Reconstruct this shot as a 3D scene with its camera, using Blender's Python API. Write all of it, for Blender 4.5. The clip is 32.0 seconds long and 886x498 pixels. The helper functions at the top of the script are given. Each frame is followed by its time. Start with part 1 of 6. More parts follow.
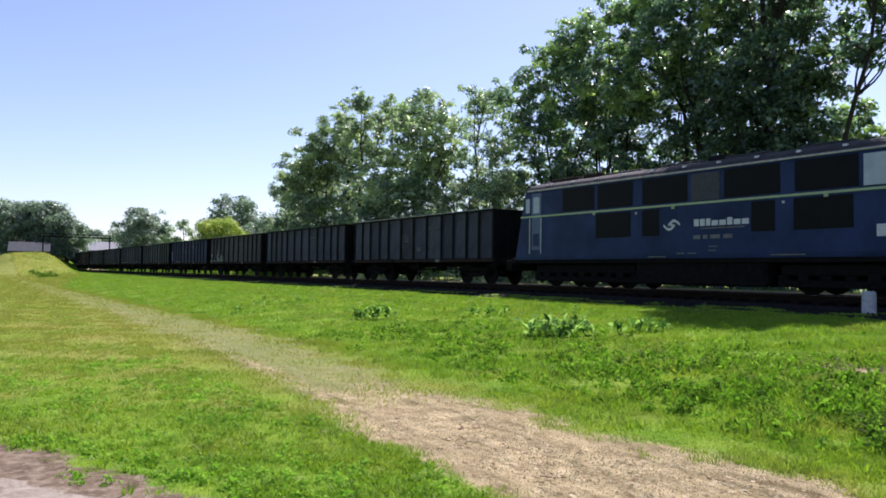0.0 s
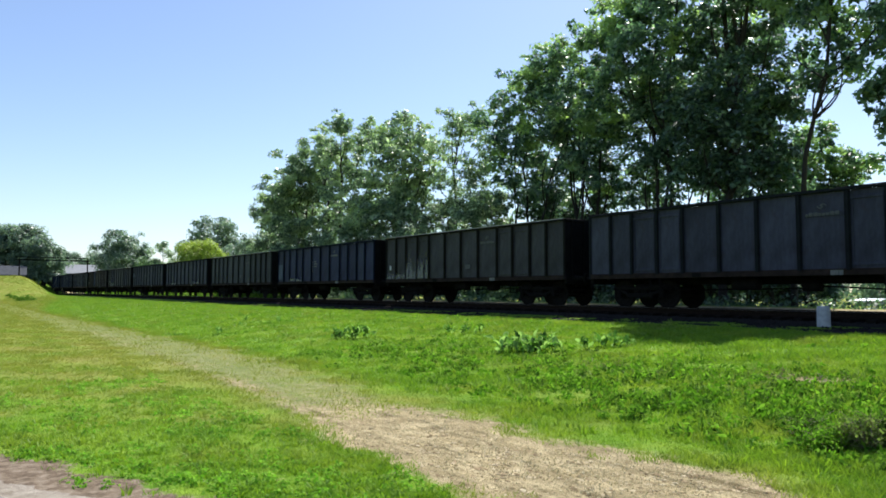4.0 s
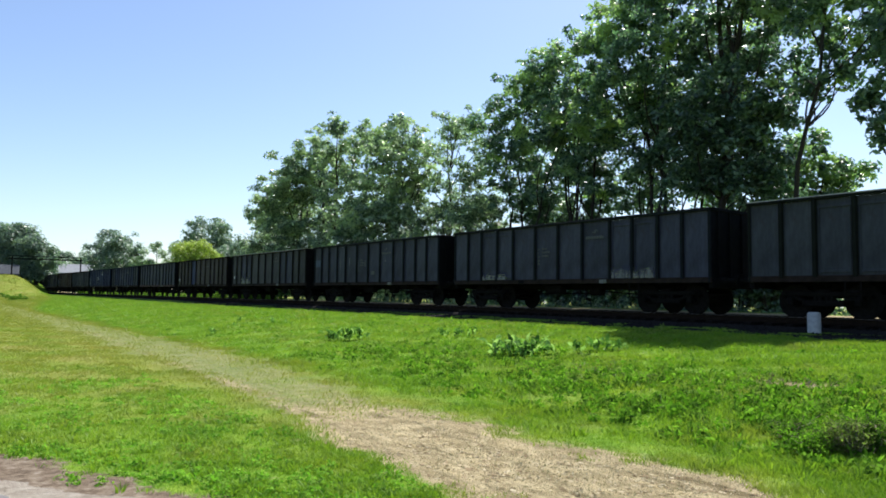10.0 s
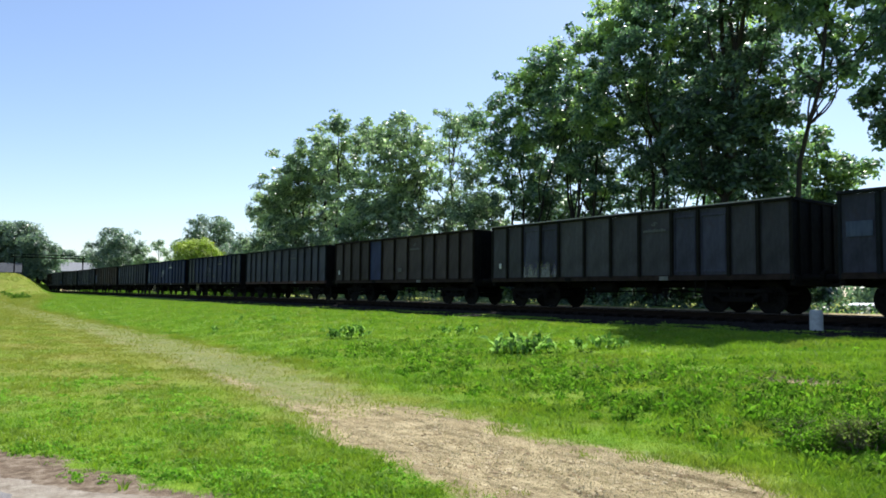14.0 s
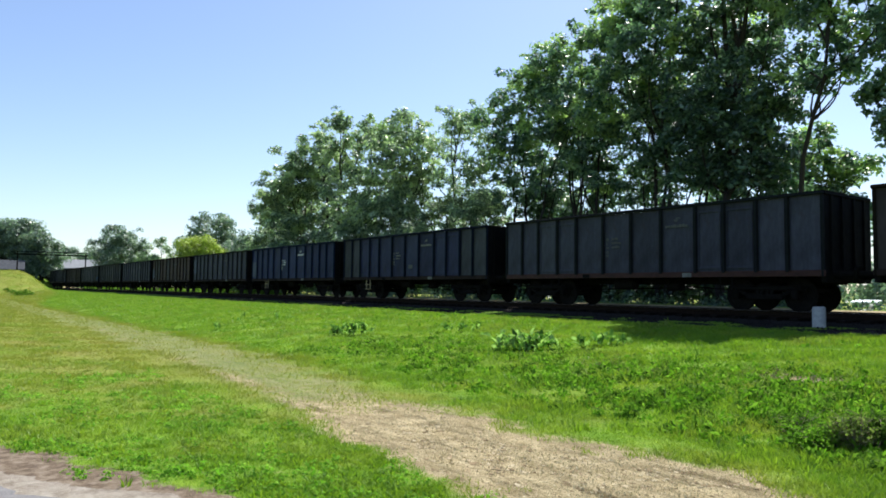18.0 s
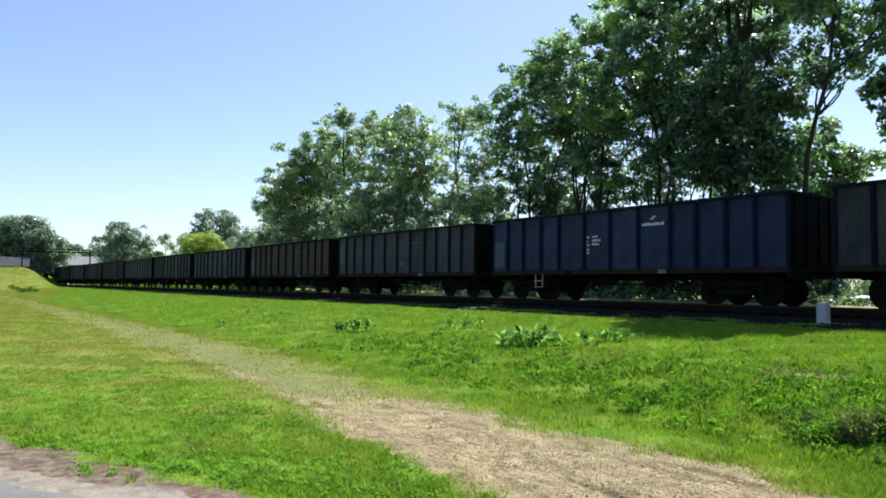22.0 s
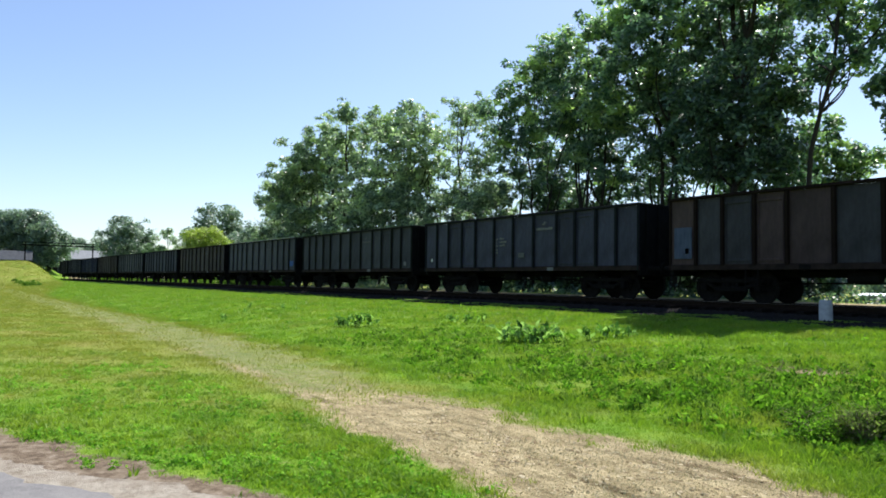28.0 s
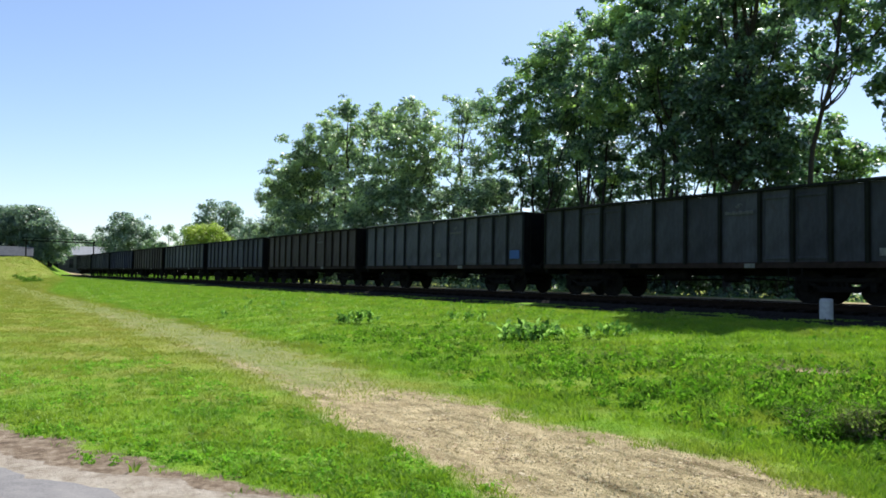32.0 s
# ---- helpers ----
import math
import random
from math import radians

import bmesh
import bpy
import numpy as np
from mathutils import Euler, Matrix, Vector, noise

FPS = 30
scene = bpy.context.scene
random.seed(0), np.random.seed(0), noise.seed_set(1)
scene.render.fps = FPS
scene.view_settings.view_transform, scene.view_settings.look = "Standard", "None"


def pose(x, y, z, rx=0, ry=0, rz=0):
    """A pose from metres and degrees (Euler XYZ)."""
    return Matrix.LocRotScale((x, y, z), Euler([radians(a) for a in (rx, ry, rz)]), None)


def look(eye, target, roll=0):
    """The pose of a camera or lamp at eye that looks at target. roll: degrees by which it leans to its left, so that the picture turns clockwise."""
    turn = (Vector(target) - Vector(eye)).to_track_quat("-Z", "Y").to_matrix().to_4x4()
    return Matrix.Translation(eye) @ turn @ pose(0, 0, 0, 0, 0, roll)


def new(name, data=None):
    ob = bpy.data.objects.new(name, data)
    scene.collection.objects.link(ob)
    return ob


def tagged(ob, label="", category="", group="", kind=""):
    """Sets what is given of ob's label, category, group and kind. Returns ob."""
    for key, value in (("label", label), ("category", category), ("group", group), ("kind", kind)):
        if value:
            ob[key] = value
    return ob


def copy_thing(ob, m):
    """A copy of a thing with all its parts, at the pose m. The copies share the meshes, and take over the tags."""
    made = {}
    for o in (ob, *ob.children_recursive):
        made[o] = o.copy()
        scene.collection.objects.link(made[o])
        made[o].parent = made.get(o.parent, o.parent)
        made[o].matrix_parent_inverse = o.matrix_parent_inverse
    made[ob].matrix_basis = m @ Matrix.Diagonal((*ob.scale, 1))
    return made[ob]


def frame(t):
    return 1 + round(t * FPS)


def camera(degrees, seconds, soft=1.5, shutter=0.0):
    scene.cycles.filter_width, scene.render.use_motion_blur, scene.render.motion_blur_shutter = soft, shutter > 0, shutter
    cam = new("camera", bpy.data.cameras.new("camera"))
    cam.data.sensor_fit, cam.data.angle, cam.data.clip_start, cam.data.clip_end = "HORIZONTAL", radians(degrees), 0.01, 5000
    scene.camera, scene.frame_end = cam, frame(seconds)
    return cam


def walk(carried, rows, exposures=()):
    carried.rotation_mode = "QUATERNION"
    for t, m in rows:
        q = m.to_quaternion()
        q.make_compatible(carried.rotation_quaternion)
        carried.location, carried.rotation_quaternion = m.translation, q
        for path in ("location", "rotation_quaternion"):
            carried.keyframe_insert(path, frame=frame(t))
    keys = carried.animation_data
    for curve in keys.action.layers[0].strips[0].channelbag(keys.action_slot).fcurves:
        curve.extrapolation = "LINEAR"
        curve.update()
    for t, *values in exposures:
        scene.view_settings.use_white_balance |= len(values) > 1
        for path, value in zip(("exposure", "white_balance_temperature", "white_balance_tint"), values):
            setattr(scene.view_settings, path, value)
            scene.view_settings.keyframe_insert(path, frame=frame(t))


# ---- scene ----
EXPOSURE, SKY_STRENGTH, SUN_STRENGTH = 0.82, 0.096, 5.0
FOV = 64.61
cam = camera(FOV, 32.0, soft=1.75)
CAMERA_ROWS = [
    (0, -0.737, 0.322, 0.538, 91.851, -0.717, 55.17),
    (0.5, -0.727, 0.314, 0.547, 92.152, -0.753, 55.204),
    (1, -0.705, 0.302, 0.558, 92.132, -0.764, 55.209),
    (1.5, -0.718, 0.31, 0.557, 92.126, -0.789, 55.198),
    (2, -0.702, 0.307, 0.568, 92.096, -0.794, 55.195),
    (2.5, -0.507, 0.227, 0.559, 92.372, -0.545, 54.662),
    (3, -0.31, 0.142, 0.563, 92.9, -0.372, 54.207),
    (3.5, -0.162, 0.08, 0.56, 93.299, -0.233, 53.897),
    (5.5, 0, 0, 0.546, 93.459, -0.061, 53.431),
    (6, 0, 0, 0.546, 93.491, -0.127, 53.39),
    (6.5, 0, 0, 0.546, 93.557, -0.251, 53.332),
    (7, 0, 0, 0.546, 93.636, -0.39, 53.275),
    (7.5, 0, 0, 0.546, 93.713, -0.522, 53.22),
    (8, 0, 0, 0.546, 93.759, -0.609, 53.177),
    (8.5, 0, 0, 0.546, 93.761, -0.634, 53.158),
    (9, 0, 0, 0.546, 93.739, -0.643, 53.169),
    (9.5, 0, 0, 0.546, 93.716, -0.651, 53.192),
    (10, 0, 0, 0.546, 93.695, -0.65, 53.213),
    (10.5, 0, 0, 0.546, 93.67, -0.641, 53.237),
    (11, 0, 0, 0.546, 93.646, -0.627, 53.264),
    (11.5, 0, 0, 0.546, 93.632, -0.619, 53.287),
    (12, 0, 0, 0.546, 93.61, -0.621, 53.312),
    (12.5, 0, 0, 0.546, 93.581, -0.624, 53.335),
    (13, 0, 0, 0.546, 93.566, -0.617, 53.344),
    (13.5, 0, 0, 0.546, 93.552, -0.599, 53.346),
    (14, 0, 0, 0.546, 93.52, -0.592, 53.359),
    (14.5, 0, 0, 0.546, 93.493, -0.597, 53.38),
    (16.5, 0, 0, 0.546, 93.375, -0.655, 53.469),
    (17, 0, 0, 0.546, 93.355, -0.634, 53.481),
    (17.5, 0, 0, 0.546, 93.317, -0.607, 53.504),
    (18, 0, 0, 0.546, 93.27, -0.578, 53.537),
    (18.5, 0, 0, 0.546, 93.22, -0.537, 53.582),
    (19, 0, 0, 0.546, 93.17, -0.494, 53.633),
    (19.5, 0, 0, 0.546, 93.129, -0.462, 53.674),
    (20, 0, 0, 0.546, 93.09, -0.444, 53.696),
    (20.5, 0, 0, 0.546, 93.046, -0.438, 53.721),
    (21, 0, 0, 0.546, 93.013, -0.449, 53.757),
    (21.5, 0, 0, 0.546, 92.991, -0.473, 53.793),
    (22, 0, 0, 0.546, 92.968, -0.498, 53.823),
    (22.5, 0, 0, 0.546, 92.939, -0.528, 53.847),
    (23, 0, 0, 0.546, 92.906, -0.555, 53.871),
    (23.5, 0, 0, 0.546, 92.874, -0.573, 53.891),
    (24, 0, 0, 0.546, 92.845, -0.584, 53.904),
    (24.5, 0, 0, 0.546, 92.815, -0.592, 53.913),
    (25, 0, 0, 0.546, 92.789, -0.615, 53.921),
    (25.5, 0, 0, 0.546, 92.77, -0.64, 53.925),
    (27.5, 0, 0, 0.546, 92.625, -0.748, 53.982),
    (28, 0, 0, 0.546, 92.606, -0.765, 53.991),
    (28.5, 0, 0, 0.546, 92.576, -0.789, 54.011),
    (29, 0, 0, 0.546, 92.542, -0.805, 54.034),
    (29.5, 0, 0, 0.546, 92.502, -0.804, 54.051),
    (30, 0, 0, 0.546, 92.462, -0.801, 54.061),
    (30.5, 0, 0, 0.546, 92.427, -0.823, 54.064),
    (31, 0, 0, 0.546, 92.403, -0.868, 54.058),
    (31.5, 0, 0, 0.546, 92.391, -0.926, 54.048),
    (32, 0, 0, 0.546, 92.386, -0.97, 54.041),
]
walk(cam, [(t, pose(*row)) for t, *row in CAMERA_ROWS], exposures=[(0, EXPOSURE, 6340, 26), (1, EXPOSURE, 6340, 23), (1.6, EXPOSURE, 6320, 15), (2.5, EXPOSURE, 6320, 11), (32, EXPOSURE, 6320, 11)])
# ---------------------------------------------------------------- light
SUN_AZ, SUN_EL = -28.0, 56.5          # degrees from +y towards +x, and above the horizon
world = bpy.data.worlds.new("sky")
scene.world = world
world.use_nodes = True
wn = world.node_tree
sky = wn.nodes.new("ShaderNodeTexSky")
sky.sky_type, sky.sun_disc = "NISHITA", False
sky.sun_elevation, sky.sun_rotation = radians(SUN_EL), radians(SUN_AZ)
sky.altitude, sky.air_density, sky.dust_density, sky.ozone_density = 300, 0.95, 0.95, 0.3
tint = wn.nodes.new("ShaderNodeMix")
tint.data_type, tint.blend_type = "RGBA", "MULTIPLY"
tint.inputs[0].default_value = 1.0
tint.inputs[7].default_value = (0.958, 0.997, 1.07, 1)
wn.links.new(sky.outputs[0], tint.inputs[6])
wn.links.new(tint.outputs[2], wn.nodes["Background"].inputs[0])
wn.nodes["Background"].inputs[1].default_value = SKY_STRENGTH
sun = new("sun", bpy.data.lights.new("sun", "SUN"))
sun.data.energy, sun.data.angle, sun.data.color = SUN_STRENGTH, radians(0.53), (1.0, 0.965, 0.90)
sun_dir = Vector((math.sin(radians(SUN_AZ)) * math.cos(radians(SUN_EL)), math.cos(radians(SUN_AZ)) * math.cos(radians(SUN_EL)), math.sin(radians(SUN_EL))))
sun.matrix_world = look(tuple(sun_dir * 60), (0, 0, 0))


# ---------------------------------------------------------------- helpers
def part(name, bm, material, parent, label="", at=(0, 0, 0)):
    me = bpy.data.meshes.new(name)
    bm.to_mesh(me)
    bm.free()
    me.materials.append(material)
    ob = new(name, me)
    ob.parent = parent
    ob.location = at
    if label:
        ob["label"] = label
    return ob


def piece(name, me, parent, at=(0, 0, 0), rot=(0, 0, 0)):
    ob = new(name, me)
    ob.parent = parent
    ob.location, ob.rotation_euler = at, rot
    return ob


def mesh_of(name, bm, material):
    me = bpy.data.meshes.new(name)
    bm.to_mesh(me)
    bm.free()
    me.materials.append(material)
    return me


def box(bm, x0, x1, y0, y1, z0, z1, bevel=0.0):
    v = [bm.verts.new((x, y, z)) for x in (x0, x1) for y in (y0, y1) for z in (z0, z1)]
    fs = [bm.faces.new([v[i] for i in q]) for q in ((0, 1, 3, 2), (4, 6, 7, 5), (0, 4, 5, 1), (2, 3, 7, 6), (0, 2, 6, 4), (1, 5, 7, 3))]
    if bevel:
        es = list({e for f in fs for e in f.edges})
        bmesh.ops.bevel(bm, geom=es, offset=bevel, segments=1, affect="EDGES")
    return bm


def boxes(*bs, bevel=0.0):
    bm = bmesh.new()
    for b in bs:
        box(bm, *b, bevel=bevel)
    return bm


def rod(bm, a, b, r0, r1=None, n=8):
    """A tapered rod from a to b."""
    a, b = Vector(a), Vector(b)
    r1 = r0 if r1 is None else r1
    w = (b - a).normalized()
    u = w.orthogonal().normalized()
    v = w.cross(u)
    ra = [bm.verts.new(a + (u * math.cos(k * 2 * math.pi / n) + v * math.sin(k * 2 * math.pi / n)) * r0) for k in range(n)]
    rb = [bm.verts.new(b + (u * math.cos(k * 2 * math.pi / n) + v * math.sin(k * 2 * math.pi / n)) * r1) for k in range(n)]
    for k in range(n):
        bm.faces.new((ra[k], ra[(k + 1) % n], rb[(k + 1) % n], rb[k]))
    bm.faces.new(ra[::-1])
    bm.faces.new(rb)
    return bm


def lathe(bm, centre, axis, prof, n=20):
    """A turned body about axis: prof is (along, radius)."""
    c, w = Vector(centre), Vector(axis).normalized()
    u = w.orthogonal().normalized()
    v = w.cross(u)
    rings = [[bm.verts.new(c + w * s + (u * math.cos(k * 2 * math.pi / n) + v * math.sin(k * 2 * math.pi / n)) * r) for k in range(n)] for s, r in prof]
    for p, q in zip(rings, rings[1:]):
        for k in range(n):
            bm.faces.new((p[k], p[(k + 1) % n], q[(k + 1) % n], q[k]))
    bm.faces.new(rings[0][::-1])
    bm.faces.new(rings[-1])
    return bm


def thing(name, at=(0, 0, 0), label="", category="", group="", kind=""):
    ob = new(name)
    ob.location = at
    return tagged(ob, label, category, group, kind)


# ---------------------------------------------------------------- materials
def mat(name, rough=0.8, metal=0.0, spec=0.3):
    m = bpy.data.materials.new(name)
    m.use_nodes = True
    nt = m.node_tree
    b = nt.nodes["Principled BSDF"]
    b.inputs["Roughness"].default_value, b.inputs["Metallic"].default_value = rough, metal
    b.inputs["Specular IOR Level"].default_value = spec
    return m, nt, b


def node(nt, kind, **inputs):
    n = nt.nodes.new(kind)
    for k, v in inputs.items():
        n.inputs[k].default_value = v
    return n


def ramp(nt, fac, stops):
    r = nt.nodes.new("ShaderNodeValToRGB")
    els = r.color_ramp.elements
    while len(els) < len(stops):
        els.new(0.5)
    for e, (p, c) in zip(els, stops):
        e.position, e.color = p, (*c, 1)
    nt.links.new(fac, r.inputs[0])
    return r.outputs[0]


def grain(nt, scale, detail=4, rough=0.6, stretch=None, coords="Object"):
    tc = nt.nodes.new("ShaderNodeTexCoord")
    n = node(nt, "ShaderNodeTexNoise", Scale=scale, Detail=detail, Roughness=rough)
    if stretch:
        mp = nt.nodes.new("ShaderNodeMapping")
        mp.inputs["Scale"].default_value = stretch
        nt.links.new(tc.outputs[coords], mp.inputs[0])
        nt.links.new(mp.outputs[0], n.inputs["Vector"])
    else:
        nt.links.new(tc.outputs[coords], n.inputs["Vector"])
    return n.outputs["Fac"]


def mix(nt, fac, a, b, blend="MIX"):
    m = nt.nodes.new("ShaderNodeMix")
    m.data_type, m.blend_type = "RGBA", blend
    for sock, val in ((m.inputs[0], fac), (m.inputs[6], a), (m.inputs[7], b)):
        if isinstance(val, (int, float)):
            sock.default_value = val
        elif isinstance(val, tuple):
            sock.default_value = (*val, 1)
        else:
            nt.links.new(val, sock)
    return m.outputs[2]


def bump(nt, b, height, strength=0.3, dist=0.02):
    n = node(nt, "ShaderNodeBump", Strength=strength, Distance=dist)
    nt.links.new(height, n.inputs["Height"])
    nt.links.new(n.outputs[0], b.inputs["Normal"])


def simple(name, c0, c1, scale=8.0, rough=0.8, metal=0.0, bumps=0.2, spec=0.3, stretch=None):
    m, nt, b = mat(name, rough, metal, spec)
    g = grain(nt, scale, 5, stretch=stretch)
    nt.links.new(ramp(nt, g, [(0.3, c0), (0.7, c1)]), b.inputs["Base Color"])
    if bumps:
        bump(nt, b, grain(nt, scale * 5, 3), bumps, 0.01)
    return m


def wagon_paint(name, base, vary, rust=(0.04, 0.022, 0.015), amount=0.5):
    """Old wagon paint: each panel a little different, dust towards streaks, rust in patches."""
    m, nt, b = mat(name, 0.7, 0.0, 0.2)
    base, vary = tuple(c * 0.78 for c in base), tuple(c * 0.81 for c in vary)
    info = nt.nodes.new("ShaderNodeObjectInfo")
    tone = ramp(nt, info.outputs["Random"], [(0.0, tuple(c * 0.7 for c in base)), (0.45, base), (0.8, tuple(c * 1.18 for c in base)), (1.0, vary)])
    streak = grain(nt, 1.6, 5, 0.6, stretch=(1.6, 1.6, 0.55))
    s2 = ramp(nt, streak, [(0.32, (0.66, 0.66, 0.67)), (0.52, (1.0, 1.0, 1.0)), (0.75, (1.4, 1.4, 1.4))])
    col = mix(nt, 1.0, tone, s2, "MULTIPLY")
    fine = ramp(nt, grain(nt, 5.0, 6, 0.75, stretch=(2.2, 2.2, 0.5)), [(0.3, (0.8, 0.8, 0.8)), (0.7, (1.2, 1.2, 1.2))])
    col = mix(nt, 1.0, col, fine, "MULTIPLY")
    dust = grain(nt, 0.8, 6, 0.75, stretch=(1.0, 1.0, 0.6))
    col = mix(nt, ramp(nt, dust, [(0.48, (0, 0, 0)), (0.72, (0.55, 0.55, 0.55))]), col, tuple(c * 1.65 + 0.006 for c in base))
    patch = grain(nt, 1.3, 7, 0.7)
    col = mix(nt, ramp(nt, patch, [(0.55, (0, 0, 0)), (0.75, (amount, amount, amount))]), col, rust)
    nt.links.new(col, b.inputs["Base Color"])
    bump(nt, b, grain(nt, 1.1, 4), 0.5, 0.08)
    return m


PAINTS = {
    "slate": wagon_paint("slate_wagon_paint", (0.044, 0.046, 0.071), (0.057, 0.059, 0.083)),
    "navy": wagon_paint("navy_wagon_paint", (0.025, 0.030, 0.072), (0.038, 0.045, 0.08), amount=0.3),
    "blue": wagon_paint("blue_wagon_paint", (0.022, 0.031, 0.088), (0.030, 0.040, 0.098), amount=0.2),
    "brown": wagon_paint("brown_wagon_paint", (0.050, 0.039, 0.040), (0.050, 0.044, 0.049)),
    "rust": wagon_paint("rust_brown_wagon_paint", (0.060, 0.038, 0.036), (0.056, 0.043, 0.044)),
    "umber": wagon_paint("grey_brown_wagon_paint", (0.045, 0.044, 0.051), (0.057, 0.056, 0.062)),
    "olive": wagon_paint("olive_grey_wagon_paint", (0.043, 0.046, 0.058), (0.053, 0.056, 0.066)),
    "grey": wagon_paint("light_grey_wagon_paint", (0.068, 0.070, 0.088), (0.082, 0.083, 0.097)),
}
# Stanchions take the wagon colours, darkened to about an eighth.
STANCHION_PAINTS = {k: simple(k + "_stanchion_dark", tuple(c * f for c in v), tuple(c * f * 1.7 for c in v), 4, 0.85, spec=0.05) for f, (k, v) in [(0.12, kv) for kv in {
    "slate": (0.075, 0.085, 0.10), "navy": (0.04, 0.06, 0.125), "blue": (0.04, 0.075, 0.19), "brown": (0.075, 0.055, 0.045), "rust": (0.08, 0.052, 0.042), "umber": (0.078, 0.073, 0.066), "olive": (0.072, 0.08, 0.07), "grey": (0.10, 0.11, 0.125)}.items()]}
M_FAINT = simple("faded_grey_lettering", (0.055, 0.058, 0.06), (0.10, 0.102, 0.10), 14, 0.8, bumps=0.05)
M_RUST = simple("rusty_sill_steel", (0.014, 0.010, 0.009), (0.032, 0.022, 0.019), 5, 0.85, spec=0.08)
M_FRAME = simple("grimy_underframe_steel", (0.006, 0.0056, 0.0056), (0.013, 0.012, 0.0115), 6, 0.9, spec=0.03)
M_WHEEL = simple("dark_wheel_steel", (0.006, 0.0057, 0.0055), (0.014, 0.0128, 0.012), 9, 0.8, 0.0, spec=0.05)
M_TREAD = simple("polished_rail_steel", (0.2, 0.19, 0.18), (0.3, 0.29, 0.28), 20, 0.5, 0.9, 0.05)
M_INSIDE = simple("wagon_inside_steel", (0.03, 0.026, 0.023), (0.07, 0.055, 0.045), 3, 0.9)
M_WHITE = simple("faded_white_paint", (0.38, 0.39, 0.40), (0.55, 0.56, 0.57), 14, 0.7, bumps=0.05)
M_STAIN = simple("pale_lime_stain", (0.07, 0.07, 0.068), (0.2, 0.198, 0.19), 7, 0.9, bumps=0.1, stretch=(2, 2, 0.6))
m, nt, b = mat("blotched_lime_stain", 0.9, 0.0, 0.1)
nt.links.new(ramp(nt, grain(nt, 9, 4), [(0.3, (0.10, 0.10, 0.097)), (0.7, (0.26, 0.255, 0.245))]), b.inputs["Base Color"])
tc = nt.nodes.new("ShaderNodeTexCoord")
sep = nt.nodes.new("ShaderNodeSeparateXYZ")
nt.links.new(tc.outputs["Generated"], sep.inputs[0])
inv = nt.nodes.new("ShaderNodeMath")
inv.operation = "SUBTRACT"
inv.inputs[0].default_value = 0.98
nt.links.new(sep.outputs[2], inv.inputs[1])
run = nt.nodes.new("ShaderNodeMath")
run.operation = "MULTIPLY"
nt.links.new(inv.outputs[0], run.inputs[0])
nt.links.new(ramp(nt, grain(nt, 1.7, 6, 0.7, stretch=(2.6, 1, 0.35)), [(0.35, (0, 0, 0)), (0.7, (1.5, 1.5, 1.5))]), run.inputs[1])
nt.links.new(ramp(nt, run.outputs[0], [(0.18, (0, 0, 0)), (0.6, (0.85, 0.85, 0.85))]), b.inputs["Alpha"])
M_BLOTCH = m
M_STEP = simple("worn_yellow_step_paint", (0.3, 0.24, 0.12), (0.42, 0.36, 0.22), 9, 0.7)
# Near-black end walls: shade of the gap between wagons as base colour.
M_ENDLID = simple("shade_black_end_wall", (0.003, 0.003, 0.004), (0.009, 0.009, 0.010), 3, 0.85, spec=0.05)
# Pale steel that paints sunlight onto wagon rims and the roof edge.
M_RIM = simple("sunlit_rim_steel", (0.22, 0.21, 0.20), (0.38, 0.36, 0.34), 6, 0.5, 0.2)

M_LOCO = simple("loco_blue_paint", (0.0045, 0.013, 0.044), (0.017, 0.036, 0.105), 0.7, 0.5, 0.0, 0.04, 0.15)
M_LOCO_LT = simple("loco_light_blue_paint", (0.018, 0.045, 0.11), (0.03, 0.065, 0.15), 3, 0.4, 0.0, 0.04, 0.5)
M_LOCO_ROOF = simple("loco_grey_roof_paint", (0.022, 0.022, 0.025), (0.05, 0.05, 0.054), 2.5, 0.75, 0.0, 0.1, 0.15)
M_LOCO_BLACK = simple("loco_black_panel", (0.002, 0.0025, 0.0035), (0.004, 0.0045, 0.006), 5, 0.5, 0.0, 0.05, 0.1)
M_LOUVRE = simple("loco_grey_louvre", (0.022, 0.025, 0.033), (0.04, 0.043, 0.052), 6, 0.5)
M_LINE = simple("loco_yellow_green_line", (0.22, 0.29, 0.16), (0.32, 0.39, 0.23), 12, 0.5, bumps=0.0)
m, nt, b = mat("dark_window_glass", 0.06, 0.0, 0.6)
b.inputs["Base Color"].default_value = (0.02, 0.025, 0.03, 1)
M_GLASS = m
# Pale base colour stands for sky mirrored in the glass.
m, nt, b = mat("pale_reflection_glass", 0.12, 0.0, 0.6)
nt.links.new(ramp(nt, grain(nt, 2, 2), [(0.3, (0.2, 0.24, 0.27)), (0.7, (0.3, 0.34, 0.37))]), b.inputs["Base Color"])
M_CABGLASS = m

M_CONCRETE = simple("weathered_concrete", (0.28, 0.29, 0.31), (0.44, 0.45, 0.47), 9, 0.9, bumps=0.4)
# Sleepers, ballast and rails are near-black: train shade put into the colour.
M_SLEEPER = simple("shade_dark_timber_sleeper", (0.008, 0.007, 0.006), (0.018, 0.015, 0.013), 7, 0.9, spec=0.03, stretch=(1, 6, 1))
M_BALLAST = simple("shade_dark_ballast", (0.012, 0.011, 0.011), (0.032, 0.030, 0.028), 30, 0.95, bumps=0.8, spec=0.03)
M_RAIL = simple("rusty_rail_side", (0.012, 0.009, 0.007), (0.025, 0.017, 0.012), 12, 0.9, spec=0.03)
